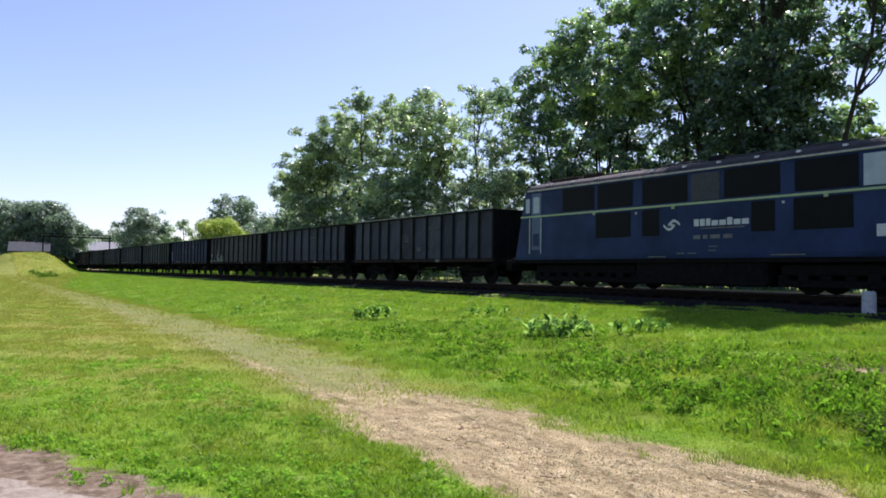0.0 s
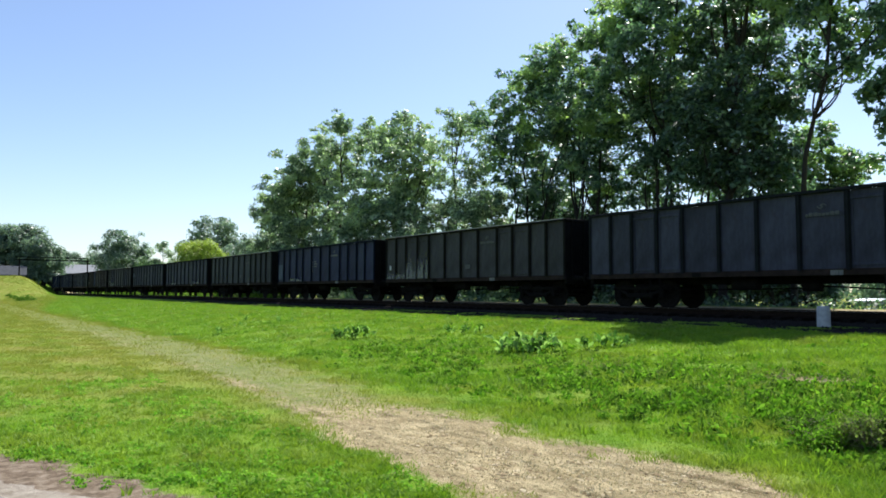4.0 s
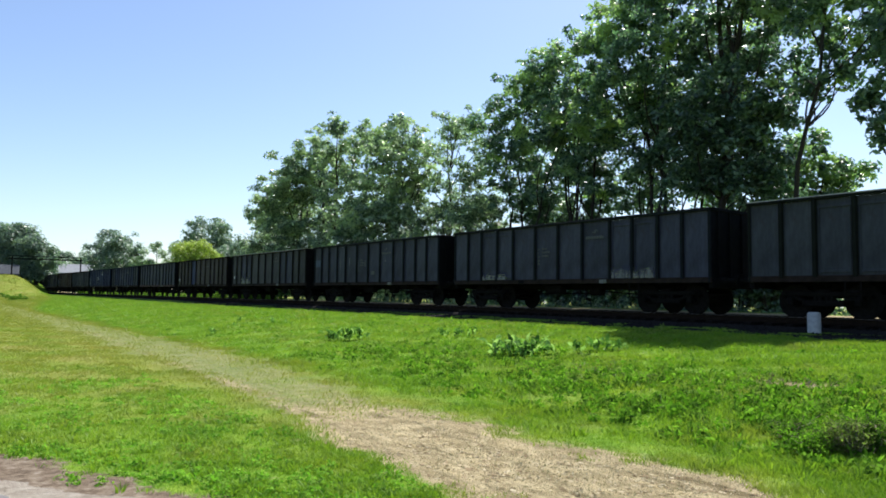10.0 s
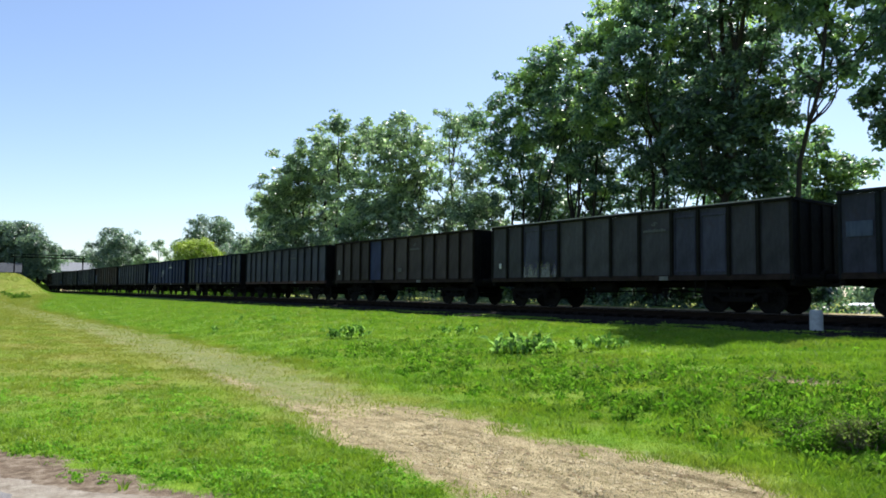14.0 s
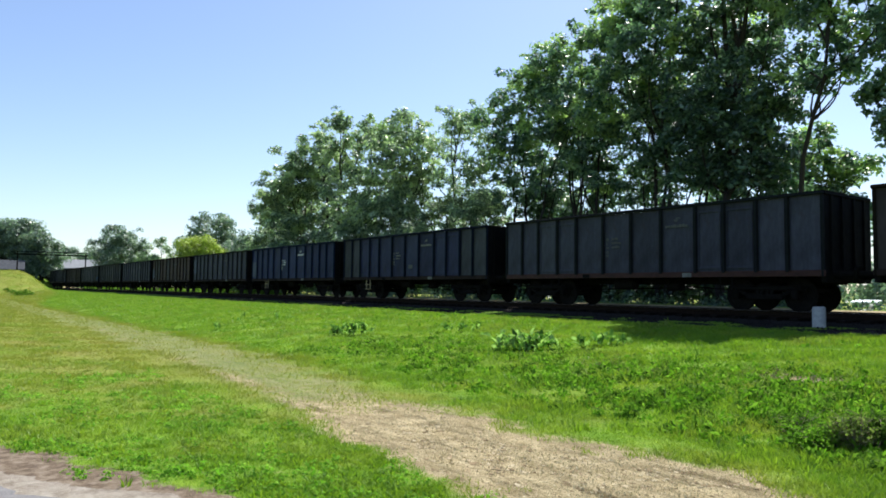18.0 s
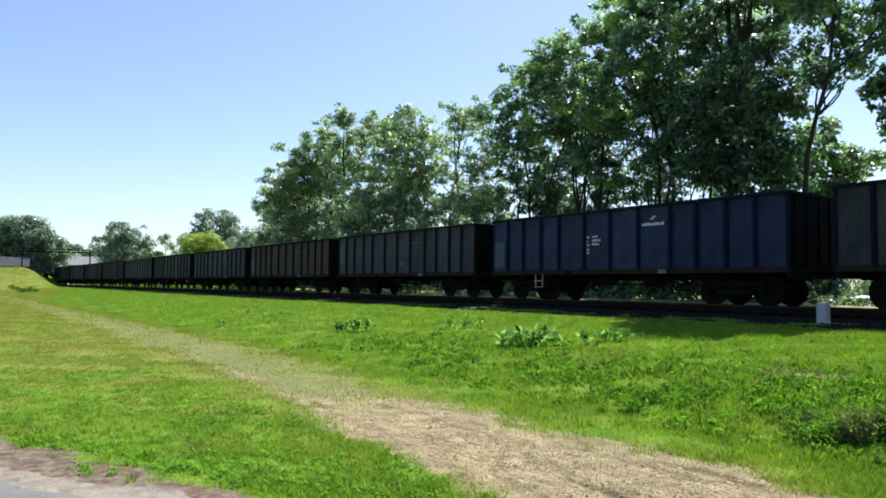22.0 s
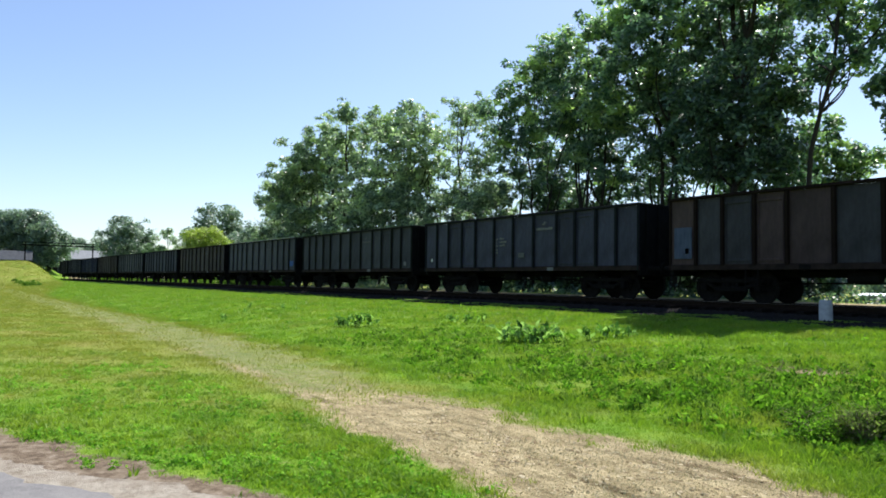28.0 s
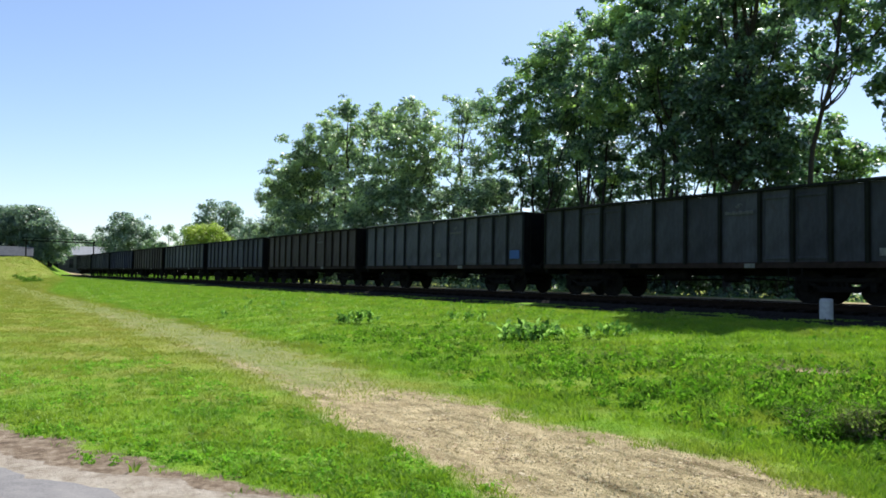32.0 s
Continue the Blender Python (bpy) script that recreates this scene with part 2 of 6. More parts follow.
M_BARK = simple("grey_brown_bark", (0.014, 0.012, 0.010), (0.042, 0.036, 0.030), 9, 0.95, bumps=0.8, stretch=(4, 4, 0.7))


def attribute(nt, key):
    n = nt.nodes.new("ShaderNodeAttribute")
    n.attribute_name = key
    return n.outputs["Fac"]


# young: colour of pale new growth, also used to paint sunlit clumps.
def leaf_mat(name, dark, mid, light, trans=0.35, rough=0.5, spec=0.4, young=None, spread="island"):
    m, nt, b = mat(name, rough, 0.0, spec)
    by = nt.nodes.new("ShaderNodeNewGeometry").outputs["Random Per Island"] if spread == "island" else nt.nodes.new("ShaderNodeObjectInfo").outputs["Random"]
    col = ramp(nt, by, [(0.0, dark), (0.5, mid), (1.0, light)])
    big = grain(nt, 0.5, 3)
    col = mix(nt, attribute(nt, "tone"), col, young or light)
    col = mix(nt, 1.0, col, ramp(nt, big, [(0.3, (0.72, 0.78, 0.7)), (0.7, (1.2, 1.15, 1.05))]), "MULTIPLY")
    nt.links.new(col, b.inputs["Base Color"])
    t = node(nt, "ShaderNodeBsdfTranslucent")
    nt.links.new(mix(nt, 1.0, col, (1.3, 1.55, 1.0), "MULTIPLY"), t.inputs["Color"])
    ms = node(nt, "ShaderNodeMixShader", Fac=trans)
    nt.links.new(b.outputs[0], ms.inputs[1])
    nt.links.new(t.outputs[0], ms.inputs[2])
    nt.links.new(ms.outputs[0], nt.nodes["Material Output"].inputs["Surface"])
    return m


M_LEAF = leaf_mat("green_tree_leaf", (0.024, 0.060, 0.042), (0.085, 0.158, 0.102), (0.27, 0.38, 0.27), 0.44, 0.40, 0.9, young=(0.36, 0.48, 0.18))
# Darker copy of the tree leaf: canopy and undergrowth shade in the colour.
M_LEAF_SHADE = leaf_mat("shade_toned_tree_leaf", (0.014, 0.034, 0.022), (0.045, 0.090, 0.056), (0.17, 0.26, 0.18), 0.36, 0.42, 0.7, young=(0.30, 0.42, 0.16))
M_LEAF_PALE = leaf_mat("pale_green_leaf", (0.07, 0.115, 0.065), (0.19, 0.26, 0.165), (0.47, 0.55, 0.42), 0.48, 0.42, 0.9, young=(0.40, 0.48, 0.29))
M_LEAF_MID = leaf_mat("grey_green_maple_leaf", (0.04, 0.075, 0.05), (0.18, 0.25, 0.155), (0.50, 0.59, 0.42), 0.42, 0.40, 1.0, young=(0.43, 0.51, 0.31))
# Lighter, bluer leaf: haze over the distant trees is put into the colour.
M_LEAF_FAR = leaf_mat("haze_tinted_far_leaf", (0.08, 0.13, 0.11), (0.155, 0.215, 0.185), (0.27, 0.33, 0.28), 0.45, 0.42, 0.6)
M_LEAF_YELLOW = leaf_mat("yellow_green_leaf", (0.22, 0.285, 0.035), (0.29, 0.355, 0.055), (0.37, 0.43, 0.09), 0.42)
M_BURDOCK = leaf_mat("burdock_leaf", (0.03, 0.08, 0.018), (0.15, 0.28, 0.06), (0.36, 0.49, 0.18), 0.42, 0.75, 0.08, spread="object")
M_WEED = leaf_mat("weed_leaf", (0.06, 0.14, 0.012), (0.125, 0.26, 0.018), (0.23, 0.38, 0.05), 0.40, 0.8, 0.08)
# Dark weeds; the lowest tone also paints shadowed gaps between clumps.
M_WEED_DARK = leaf_mat("dark_weed_leaf", (0.035, 0.08, 0.012), (0.08, 0.155, 0.02), (0.15, 0.24, 0.04), 0.48, 0.85, 0.05)
M_SAGE = leaf_mat("grey_green_bush_leaf", (0.10, 0.15, 0.03), (0.15, 0.21, 0.045), (0.22, 0.27, 0.085), 0.45, 0.8, 0.08)
M_CLOVER = leaf_mat("clover_leaf", (0.10, 0.22, 0.02), (0.14, 0.30, 0.028), (0.24, 0.38, 0.07), 0.45, 0.8, 0.06)
M_DRY = leaf_mat("dry_twig", (0.12, 0.095, 0.06), (0.22, 0.18, 0.12), (0.38, 0.33, 0.23), 0.1, 0.9)
M_STRAW = leaf_mat("dry_straw", (0.26, 0.215, 0.14), (0.38, 0.325, 0.23), (0.52, 0.46, 0.35), 0.15, 0.8, 0.2)


def turf(nt, lift=1.0):
    """The colour of the meadow: vivid green, olive and straw patches, by how dry the place is."""
    def c(r, g, b):
        return r * lift * 1.05, g * lift * 0.92, b * lift * 1.3
    lush = ramp(nt, grain(nt, 0.9, 6, 0.7), [(0.28, c(0.085, 0.212, 0.012)), (0.5, c(0.143, 0.312, 0.017)), (0.72, c(0.212, 0.382, 0.026))])
    dry = ramp(nt, grain(nt, 0.55, 6, 0.7), [(0.28, c(0.14, 0.222, 0.019)), (0.5, c(0.208, 0.282, 0.032)), (0.72, c(0.268, 0.305, 0.06))])
    add = nt.nodes.new("ShaderNodeMath")
    add.operation = "ADD"
    nt.links.new(attribute(nt, "dry"), add.inputs[0])
    nt.links.new(ramp(nt, grain(nt, 0.7, 5, 0.7), [(0.3, (0, 0, 0)), (0.75, (0.8, 0.8, 0.8))]), add.inputs[1])
    return mix(nt, ramp(nt, add.outputs[0], [(0.35, (0, 0, 0)), (1.1, (1, 1, 1))]), lush, dry)


m, nt, b = mat("grass_blade", 0.5, 0.0, 0.25)
geo = nt.nodes.new("ShaderNodeNewGeometry")
col = mix(nt, 1.0, turf(nt), ramp(nt, geo.outputs["Random Per Island"], [(0.0, (0.74, 0.78, 0.72)), (0.6, (1.0, 1.0, 1.0)), (1.0, (1.25, 1.16, 1.2))]), "MULTIPLY")
nt.links.new(col, b.inputs["Base Color"])
t = node(nt, "ShaderNodeBsdfTranslucent")
nt.links.new(mix(nt, 1.0, col, (1.3, 1.25, 0.8), "MULTIPLY"), t.inputs["Color"])
ms = node(nt, "ShaderNodeMixShader", Fac=0.45)
nt.links.new(b.outputs[0], ms.inputs[1])
nt.links.new(t.outputs[0], ms.inputs[2])
nt.links.new(ms.outputs[0], nt.nodes["Material Output"].inputs["Surface"])
M_GRASS = m


# ---------------------------------------------------------------- the ground
D = 20.83                 # the track's centre line, y; rail tops at z = 0
CURVE_AT, CURVE_R = -140.0, 220.0
rng = np.random.default_rng(7)


def wobble(x, y, seed=0.0):
    """Cheap smooth noise, about -1 to 1."""
    return (np.sin(x * 1.7 + seed) * np.cos(y * 2.1 - seed) + 0.6 * np.sin(x * 3.9 - y * 2.7 + 2 * seed) + 0.5 * np.cos(x * 0.6 + y * 5.1 + seed) + 0.4 * np.sin(8.3 * x + 6.1 * y)) / 2.5


def ground_z(x, y):
    x, y = np.asarray(x, float), np.asarray(y, float)
    z = np.interp(y, [-30, 0, 6.6, 7.6, 9.2, 11.5, 13.2, 15, 17, 18.4, 19.2, 23.5, 25, 26.5, 30, 45, 90, 400], [-1.2, -1.05, -1.07, -1.04, -0.86, -0.70, -0.60, -0.52, -0.44, -0.37, -0.36, -0.38, -0.16, -0.06, -0.06, -0.5, -1.2, -2.0])
    z = z + 0.035 * wobble(x * 0.45, y * 0.45, 1.0) * np.clip((y - 6) / 3, 0.25, 1) * np.clip((30 - np.abs(y)) / 10, 0, 1)
    z = z + 0.05 * wobble(x * 1.5, y * 1.7, 3.0) * np.clip((y - 7.2) / 1.0, 0, 1) * np.clip((12.5 - y) / 1.5, 0, 1) * np.clip((x + 16) / 5, 0, 1)
    far = np.clip((-x - 60) / 60, 0, 1)
    z = z + far * np.interp(y, [-20, 2, 14, 18, 40], [1.4, 0.7, 0.25, 0.1, 0.1])
    z = z + 3.1 * np.exp(-((x + 120) / 9) ** 2 - ((y - 8.8) / 5.0) ** 4)
    z = z + 4.0 * np.exp(-((x + 190) / 12) ** 2 - ((y - 20) / 4.0) ** 2)
    return z


def road_edge(x):
    return -0.10 + 0.44 * (x + 8.43)


def band(x, y):
    """How far inside the trodden band of the farm track a place lies, 0 to 1."""
    lo = np.interp(x, [-60, -24, -15, -11.3, -8.3, -6.5, -5.4, -4.3, -3], [4.8, 4.3, 4.05, 3.85, 3.65, 3.3, 3.2, 3.3, 3.4])
    hi = np.interp(x, [-60, -38, -27, -19, -15, -10.4, -7.5, -6.4, -5.2, -3], [7.3, 7.0, 7.2, 7.15, 6.9, 6.1, 5.95, 6.05, 6.05, 6.2])
    mid, half = (lo + hi) / 2, (hi - lo) / 2
    return np.clip((1.0 + 0.3 * wobble(x * 1.1, y * 1.3, 3.0) + 0.12 * wobble(x * 4.1, y * 4.6, 1.0) - np.abs(y - mid) / half) / 0.55, 0, 1)


def dirt_amount(x, y):
    """Bare, straw-strewn earth of the farm track, breaking up into trodden grass further off."""
    d = band(x, y) * np.interp(x, [-120, -22, -13, -10, -8.6, -7.0], [0.05, 0.07, 0.12, 0.24, 0.55, 1.0])
    rut = np.exp(-((y - 4.35 - 0.05 * (-x - 10)) / 0.22) ** 2) * np.clip((-x - 8) / 3, 0, 1) * np.clip(0.75 + wobble(x * 0.45, 0.0, 2.0), 0, 1) * np.clip((34 + x) / 8, 0, 1)
    behind = np.clip((1.5 - np.abs(y - 25.8)) / 0.5, 0, 1) * np.clip(0.8 + 0.3 * wobble(x * 1.1, y * 1.3, 3.0), 0, 1)
    scar = 1.0 * np.exp(-((x + 5.35) / 0.75) ** 2 - ((y - 10.72) / 0.26) ** 2)
    return np.clip(d + 0.3 * rut + behind + scar, 0, 1.2)


def worn_amount(x, y):
    """Trodden, dusty turf along the farm track."""
    return band(x, y) * np.interp(x, [-130, -60, -24, -12, -6], [0.3, 0.7, 0.95, 1.0, 1.0])


def sand_amount(x, y):
    e = road_edge(x) + 0.16 * wobble(x * 2.2, y * 2.2, 5.0) + 0.10 * wobble(x * 5.3, y * 4.7, 2.0)
    return np.clip((e + 0.95 - y) / 0.5, 0, 1) * np.clip((y - e + 7.0) / 0.5, 0, 1)


def pale_amount(x, y):
    """Washed pale sand along the edge of the asphalt."""
    e = road_edge(x) + np.interp(x, [-9, -6.4, -5.8, -4], [0.18, 0.24, 0.5, 0.6]) + 0.13 * wobble(x * 2.6, y * 2.6, 1.0) + 0.07 * wobble(x * 6.3, y * 7.0, 4.0)
    return np.clip((e - y) / 0.14, 0, 1)


def dry_amount(x, y):
    """How parched the turf is: most on the meadow beside the farm track, least on the bank."""
    m = np.clip((-x - 8) / 10, 0, 1) * np.clip((7.4 + np.clip((-x - 60) / 6, 0, 7) - y) / 1.2, 0, 1)
    rut = np.exp(-((y - np.interp(x, [-50, -10], [6.0, 4.9])) / 1.35) ** 2)
    far = np.clip((y - 30) / 25, 0, 0.8) + 0.15 * np.exp(-((x + 118) / 9) ** 2 - ((y - 9.6) / 3) ** 2)
    return np.clip(far + 0.54 * m + 0.45 * rut + 0.12 * wobble(x * 0.5, y * 0.5, 8.0), 0, 1)


def axis(parts):
    out = [np.arange(a, b, s) for a, b, s in parts]
    return np.concatenate(out + [[parts[-1][1]]])


gx = axis([(-4000, -400, 300), (-400, -180, 10), (-180, -60, 2), (-60, -30, 0.6), (-30, 4, 0.16), (4, 40, 3), (40, 400, 40), (400, 4000, 400)])
gy = axis([(-4000, -400, 400), (-400, -40, 40), (-40, -2, 2), (-2, 18.6, 0.16), (18.6, 24, 0.45), (24, 30, 0.5), (30, 60, 2), (60, 300, 20), (300, 4000, 370)])
GX, GY = np.meshgrid(gx, gy, indexing="ij")
GZ = ground_z(GX, GY)
GZ -= 0.02 * dirt_amount(GX, GY) * (1 + wobble(GX * 3, GY * 3, 2))
me = bpy.data.meshes.new("ground")
nx, ny = GX.shape
idx = np.arange(nx * ny).reshape(nx, ny)
quads = np.stack([idx[:-1, :-1], idx[1:, :-1], idx[1:, 1:], idx[:-1, 1:]], -1).reshape(-1, 4)
me.vertices.add(nx * ny)
me.vertices.foreach_set("co", np.stack([GX, GY, GZ], -1).ravel())
me.loops.add(quads.size)
me.loops.foreach_set("vertex_index", quads.ravel().astype(np.int32))
me.polygons.add(len(quads))
me.polygons.foreach_set("loop_start", np.arange(0, quads.size, 4, dtype=np.int32))
me.polygons.foreach_set("use_smooth", np.ones(len(quads), bool))
me.update(calc_edges=True)
for key, vals in (("dirt", dirt_amount(GX, GY)), ("sand", sand_amount(GX, GY)), ("dry", dry_amount(GX, GY)), ("worn", worn_amount(GX, GY)), ("pale", pale_amount(GX, GY))):
    at = me.attributes.new(key, "FLOAT", "POINT")
    at.data.foreach_set("value", vals.ravel().astype(np.float32))
m, nt, b = mat("meadow_ground", 0.95, 0.0, 0.1)


col = turf(nt, 0.88)
fine = grain(nt, 22, 6, 0.7)
col = mix(nt, 1.0, col, ramp(nt, fine, [(0.3, (0.72, 0.74, 0.7)), (0.7, (1.05, 1.0, 1.0))]), "MULTIPLY")
worn = ramp(nt, grain(nt, 3.0, 7, 0.75, stretch=(0.45, 1.8, 1)), [(0.3, (0.11, 0.155, 0.04)), (0.5, (0.175, 0.20, 0.075)), (0.72, (0.27, 0.265, 0.14))])
worn = mix(nt, 1.0, worn, ramp(nt, fine, [(0.3, (0.6, 0.62, 0.58)), (0.7, (1.1, 1.08, 1.08))]), "MULTIPLY")
cover = nt.nodes.new("ShaderNodeMath")
cover.operation = "MULTIPLY"
nt.links.new(attribute(nt, "worn"), cover.inputs[0])
nt.links.new(ramp(nt, grain(nt, 1.6, 6, 0.75), [(0.25, (0.35, 0.35, 0.35)), (0.6, (1, 1, 1))]), cover.inputs[1])
col = mix(nt, cover.outputs[0], col, worn)
earth = ramp(nt, grain(nt, 3.5, 7, 0.72), [(0.3, (0.165, 0.132, 0.07)), (0.5, (0.285, 0.24, 0.14)), (0.7, (0.435, 0.375, 0.235))])
earth = mix(nt, 1.0, earth, ramp(nt, grain(nt, 2.4, 7, 0.7, stretch=(0.35, 2.2, 1)), [(0.34, (0.42, 0.40, 0.34)), (0.46, (1.0, 1.0, 1.0)), (0.7, (1.35, 1.33, 1.3))]), "MULTIPLY")
earth = mix(nt, 1.0, earth, ramp(nt, grain(nt, 45, 4, 0.75, stretch=(0.4, 1.6, 1)), [(0.3, (0.62, 0.6, 0.56)), (0.7, (1.2, 1.18, 1.15))]), "MULTIPLY")
edge = nt.nodes.new("ShaderNodeMath")
edge.operation = "ADD"
nt.links.new(attribute(nt, "dirt"), edge.inputs[0])
nt.links.new(ramp(nt, grain(nt, 5, 6, 0.75), [(0.2, (0, 0, 0)), (0.8, (0.9, 0.9, 0.9))]), edge.inputs[1])
col = mix(nt, ramp(nt, edge.outputs[0], [(0.62, (0, 0, 0)), (1.0, (1, 1, 1))]), col, earth)
sandy = ramp(nt, grain(nt, 8, 7, 0.72), [(0.3, (0.055, 0.04, 0.028)), (0.48, (0.15, 0.112, 0.076)), (0.7, (0.29, 0.24, 0.18))])
chalk = ramp(nt, grain(nt, 5, 7, 0.75), [(0.3, (0.13, 0.105, 0.075)), (0.45, (0.24, 0.205, 0.16)), (0.68, (0.37, 0.335, 0.275))])
edge = nt.nodes.new("ShaderNodeMath")
edge.operation = "ADD"
nt.links.new(attribute(nt, "pale"), edge.inputs[0])
nt.links.new(ramp(nt, grain(nt, 7, 6, 0.75), [(0.2, (0, 0, 0)), (0.8, (0.9, 0.9, 0.9))]), edge.inputs[1])
sandy = mix(nt, ramp(nt, edge.outputs[0], [(0.85, (0, 0, 0)), (1.1, (1, 1, 1))]), sandy, chalk)
edge = nt.nodes.new("ShaderNodeMath")
edge.operation = "ADD"
nt.links.new(attribute(nt, "sand"), edge.inputs[0])
nt.links.new(ramp(nt, grain(nt, 6, 6, 0.75), [(0.2, (0, 0, 0)), (0.8, (0.9, 0.9, 0.9))]), edge.inputs[1])
col = mix(nt, ramp(nt, edge.outputs[0], [(0.75, (0, 0, 0)), (1.0, (1, 1, 1))]), col, sandy)
nt.links.new(col, b.inputs["Base Color"])
bump(nt, b, grain(nt, 18, 6, 0.75), 0.7, 0.05)
me.materials.append(m)
tagged(new("ground", me), "mown green meadow and grassy railway bank", "grass", kind="structure")

# the asphalt road on which the camera stands
m, nt, b = mat("grey_asphalt", 0.9, 0.0, 0.25)
col = ramp(nt, grain(nt, 60, 4, 0.8), [(0.3, (0.105, 0.100, 0.098)), (0.7, (0.19, 0.183, 0.178))])
col = mix(nt, 1.0, col, ramp(nt, grain(nt, 4, 7, 0.75), [(0.3, (0.72, 0.72, 0.73)), (0.5, (1.0, 1.0, 1.0)), (0.7, (1.2, 1.19, 1.16))]), "MULTIPLY")
col = mix(nt, ramp(nt, grain(nt, 1.5, 5), [(0.45, (0, 0, 0)), (0.75, (0.5, 0.5, 0.5))]), col, (0.23, 0.22, 0.205))
nt.links.new(col, b.inputs["Base Color"])
bump(nt, b, grain(nt, 90, 3), 0.5, 0.01)
M_ASPHALT = m
bm = bmesh.new()
rows = []
for i in range(601):
    x = -48 + i * 0.1
    e = road_edge(x) + 0.20 + 0.12 * float(wobble(x * 1.9, 0.3, 4.0)) + 0.05 * float(wobble(x * 9.0, 0.7, 1.0)) + 0.03 * float(wobble(x * 23.0, 0.2, 3.0))
    row = []
    for k in range(9):
        y = e - 6.2 * k / 8
        z = float(ground_z(x, y)) + (0.035 if k else -0.02)
        row.append(bm.verts.new((x, y - (0.05 if k == 1 else 0), z)))
    rows.append(row)
for p, q in zip(rows, rows[1:]):
    for k in range(8):
        bm.faces.new((p[k + 1], q[k + 1], q[k], p[k]))
me = mesh_of("road", bm, M_ASPHALT)
tagged(new("road", me), "grey worn asphalt road with a sandy edge", "road", kind="structure")


# ---------------------------------------------------------------- the track
def path(s, side=0.0):
    """A place on the centre line at s metres along it, with its heading in degrees."""
    if s >= CURVE_AT:
        return s, D + side, 0.0
    a = (CURVE_AT - s) / CURVE_R
    return CURVE_AT - (CURVE_R - side) * math.sin(a), D + CURVE_R - (CURVE_R - side) * math.cos(a), -math.degrees(a)


stations = [60 - 6.0 * k for k in range(34)] + [CURVE_AT - 4 * k for k in range(1, 60)]


def sweep(name, prof, material, side, stations=stations):
    """A profile of (across, z) swept along the track."""
    bm = bmesh.new()
    last = None
    for s in stations:
        ring = []
        for a, z in prof:
            x, y, h = path(s, side + a)
            ring.append(bm.verts.new((x, y, z)))
        if last:
            for k in range(len(prof)):
                j = (k + 1) % len(prof)
                bm.faces.new((last[k], last[j], ring[j], ring[k]))
        last = ring
    bmesh.ops.recalc_face_normals(bm, faces=bm.faces)
    return mesh_of(name, bm, material)


track = thing("railway_track", (0, 0, 0), "single railway track on a low ballast bed", "railway track", kind="structure")
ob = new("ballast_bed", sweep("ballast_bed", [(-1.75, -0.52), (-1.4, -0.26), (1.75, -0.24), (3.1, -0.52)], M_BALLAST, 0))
ob.parent = track


def shade_edge(x):
    """Where the painted shade strip beside the track gives way to grass."""
    return D - 3.42 + 0.13 * wobble(x * 0.5, 0.0, 3.0) + 0.08 * wobble(x * 2.3, 0.0, 1.0)


# Near-black strip painted in to deepen the train's shadow on the verge.
bm = bmesh.new()
last = None
for k in range(700):
    x = 4.0 - 0.2 * k
    e = float(shade_edge(x))
    ring = [bm.verts.new((x, y, z)) for y, z in ((e, float(ground_z(x, e)) - 0.03), (e + 0.12, float(ground_z(x, e + 0.12)) + 0.018 + 0.006 * math.sin(7 * x)), (D - 2.4, -0.375 + 0.01 * math.sin(3 * x)), (D - 1.7, -0.36), (D - 1.5, -0.36))]
    if last:
        for a in range(4):
            bm.faces.new((last[a], ring[a], ring[a + 1], last[a + 1]))
    last = ring
ob = part("cinder_strip", bm, M_BALLAST, track, "dark strip painted for the train shadow beside the ballast")
RAIL = [(-0.07, -0.17), (-0.07, -0.15), (-0.012, -0.13), (-0.012, -0.045), (-0.036, -0.035), (-0.036, -0.004), (-0.03, 0), (0.03, 0), (0.036, -0.004), (0.036, -0.035), (0.012, -0.045), (0.012, -0.13), (0.07, -0.15), (0.07, -0.17)]
for side in (-0.753, 0.753):
    ob = new("rail", sweep("rail", RAIL, M_RAIL, side))
    ob.parent = track
    ob = new("railhead", sweep("railhead", [(-0.026, 0.001), (0.026, 0.001), (0.026, 0.004), (-0.026, 0.004)], M_TREAD, side))
    ob.parent = track
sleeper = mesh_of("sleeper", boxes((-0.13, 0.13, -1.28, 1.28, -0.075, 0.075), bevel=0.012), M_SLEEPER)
for k in range(170):
    x, y, h = path(8 - 0.62 * k)
    piece("sleeper", sleeper, track, (x, y, -0.246 + 0.01 * math.sin(k * 2.3)), (0, 0, radians(h + 0.6 * math.sin(k * 1.7))))
bm = bmesh.new()
for k in range(170, 420):
    x, y, h = path(8 - 0.62 * k)
    s = math.sin(radians(h)), math.cos(radians(h))
    n0 = len(bm.verts)
    box(bm, -0.13, 0.13, -1.28, 1.28, -0.32, -0.17)
    bm.verts.ensure_lookup_table()
    for v in bm.verts[n0:]:
        v.co = Vector((x + v.co.x * s[1] - v.co.y * s[0], y + v.co.x * s[0] + v.co.y * s[1], v.co.z))
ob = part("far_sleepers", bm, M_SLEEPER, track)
ob["kind"] = "stuff"
# loose ballast stones on the near shoulder
stone_v, stone_f = [], []
n = 9000
sx, sa = rng.uniform(-60, 3, n), rng.uniform(-3.2, 2.9, n)
sz = np.interp(sa, [-3.2, -2.4, -1.6, -1.4, 1.75, 3.1], [-0.42, -0.375, -0.36, -0.26, -0.24, -0.52])
r = rng.uniform(0.018, 0.045, n)
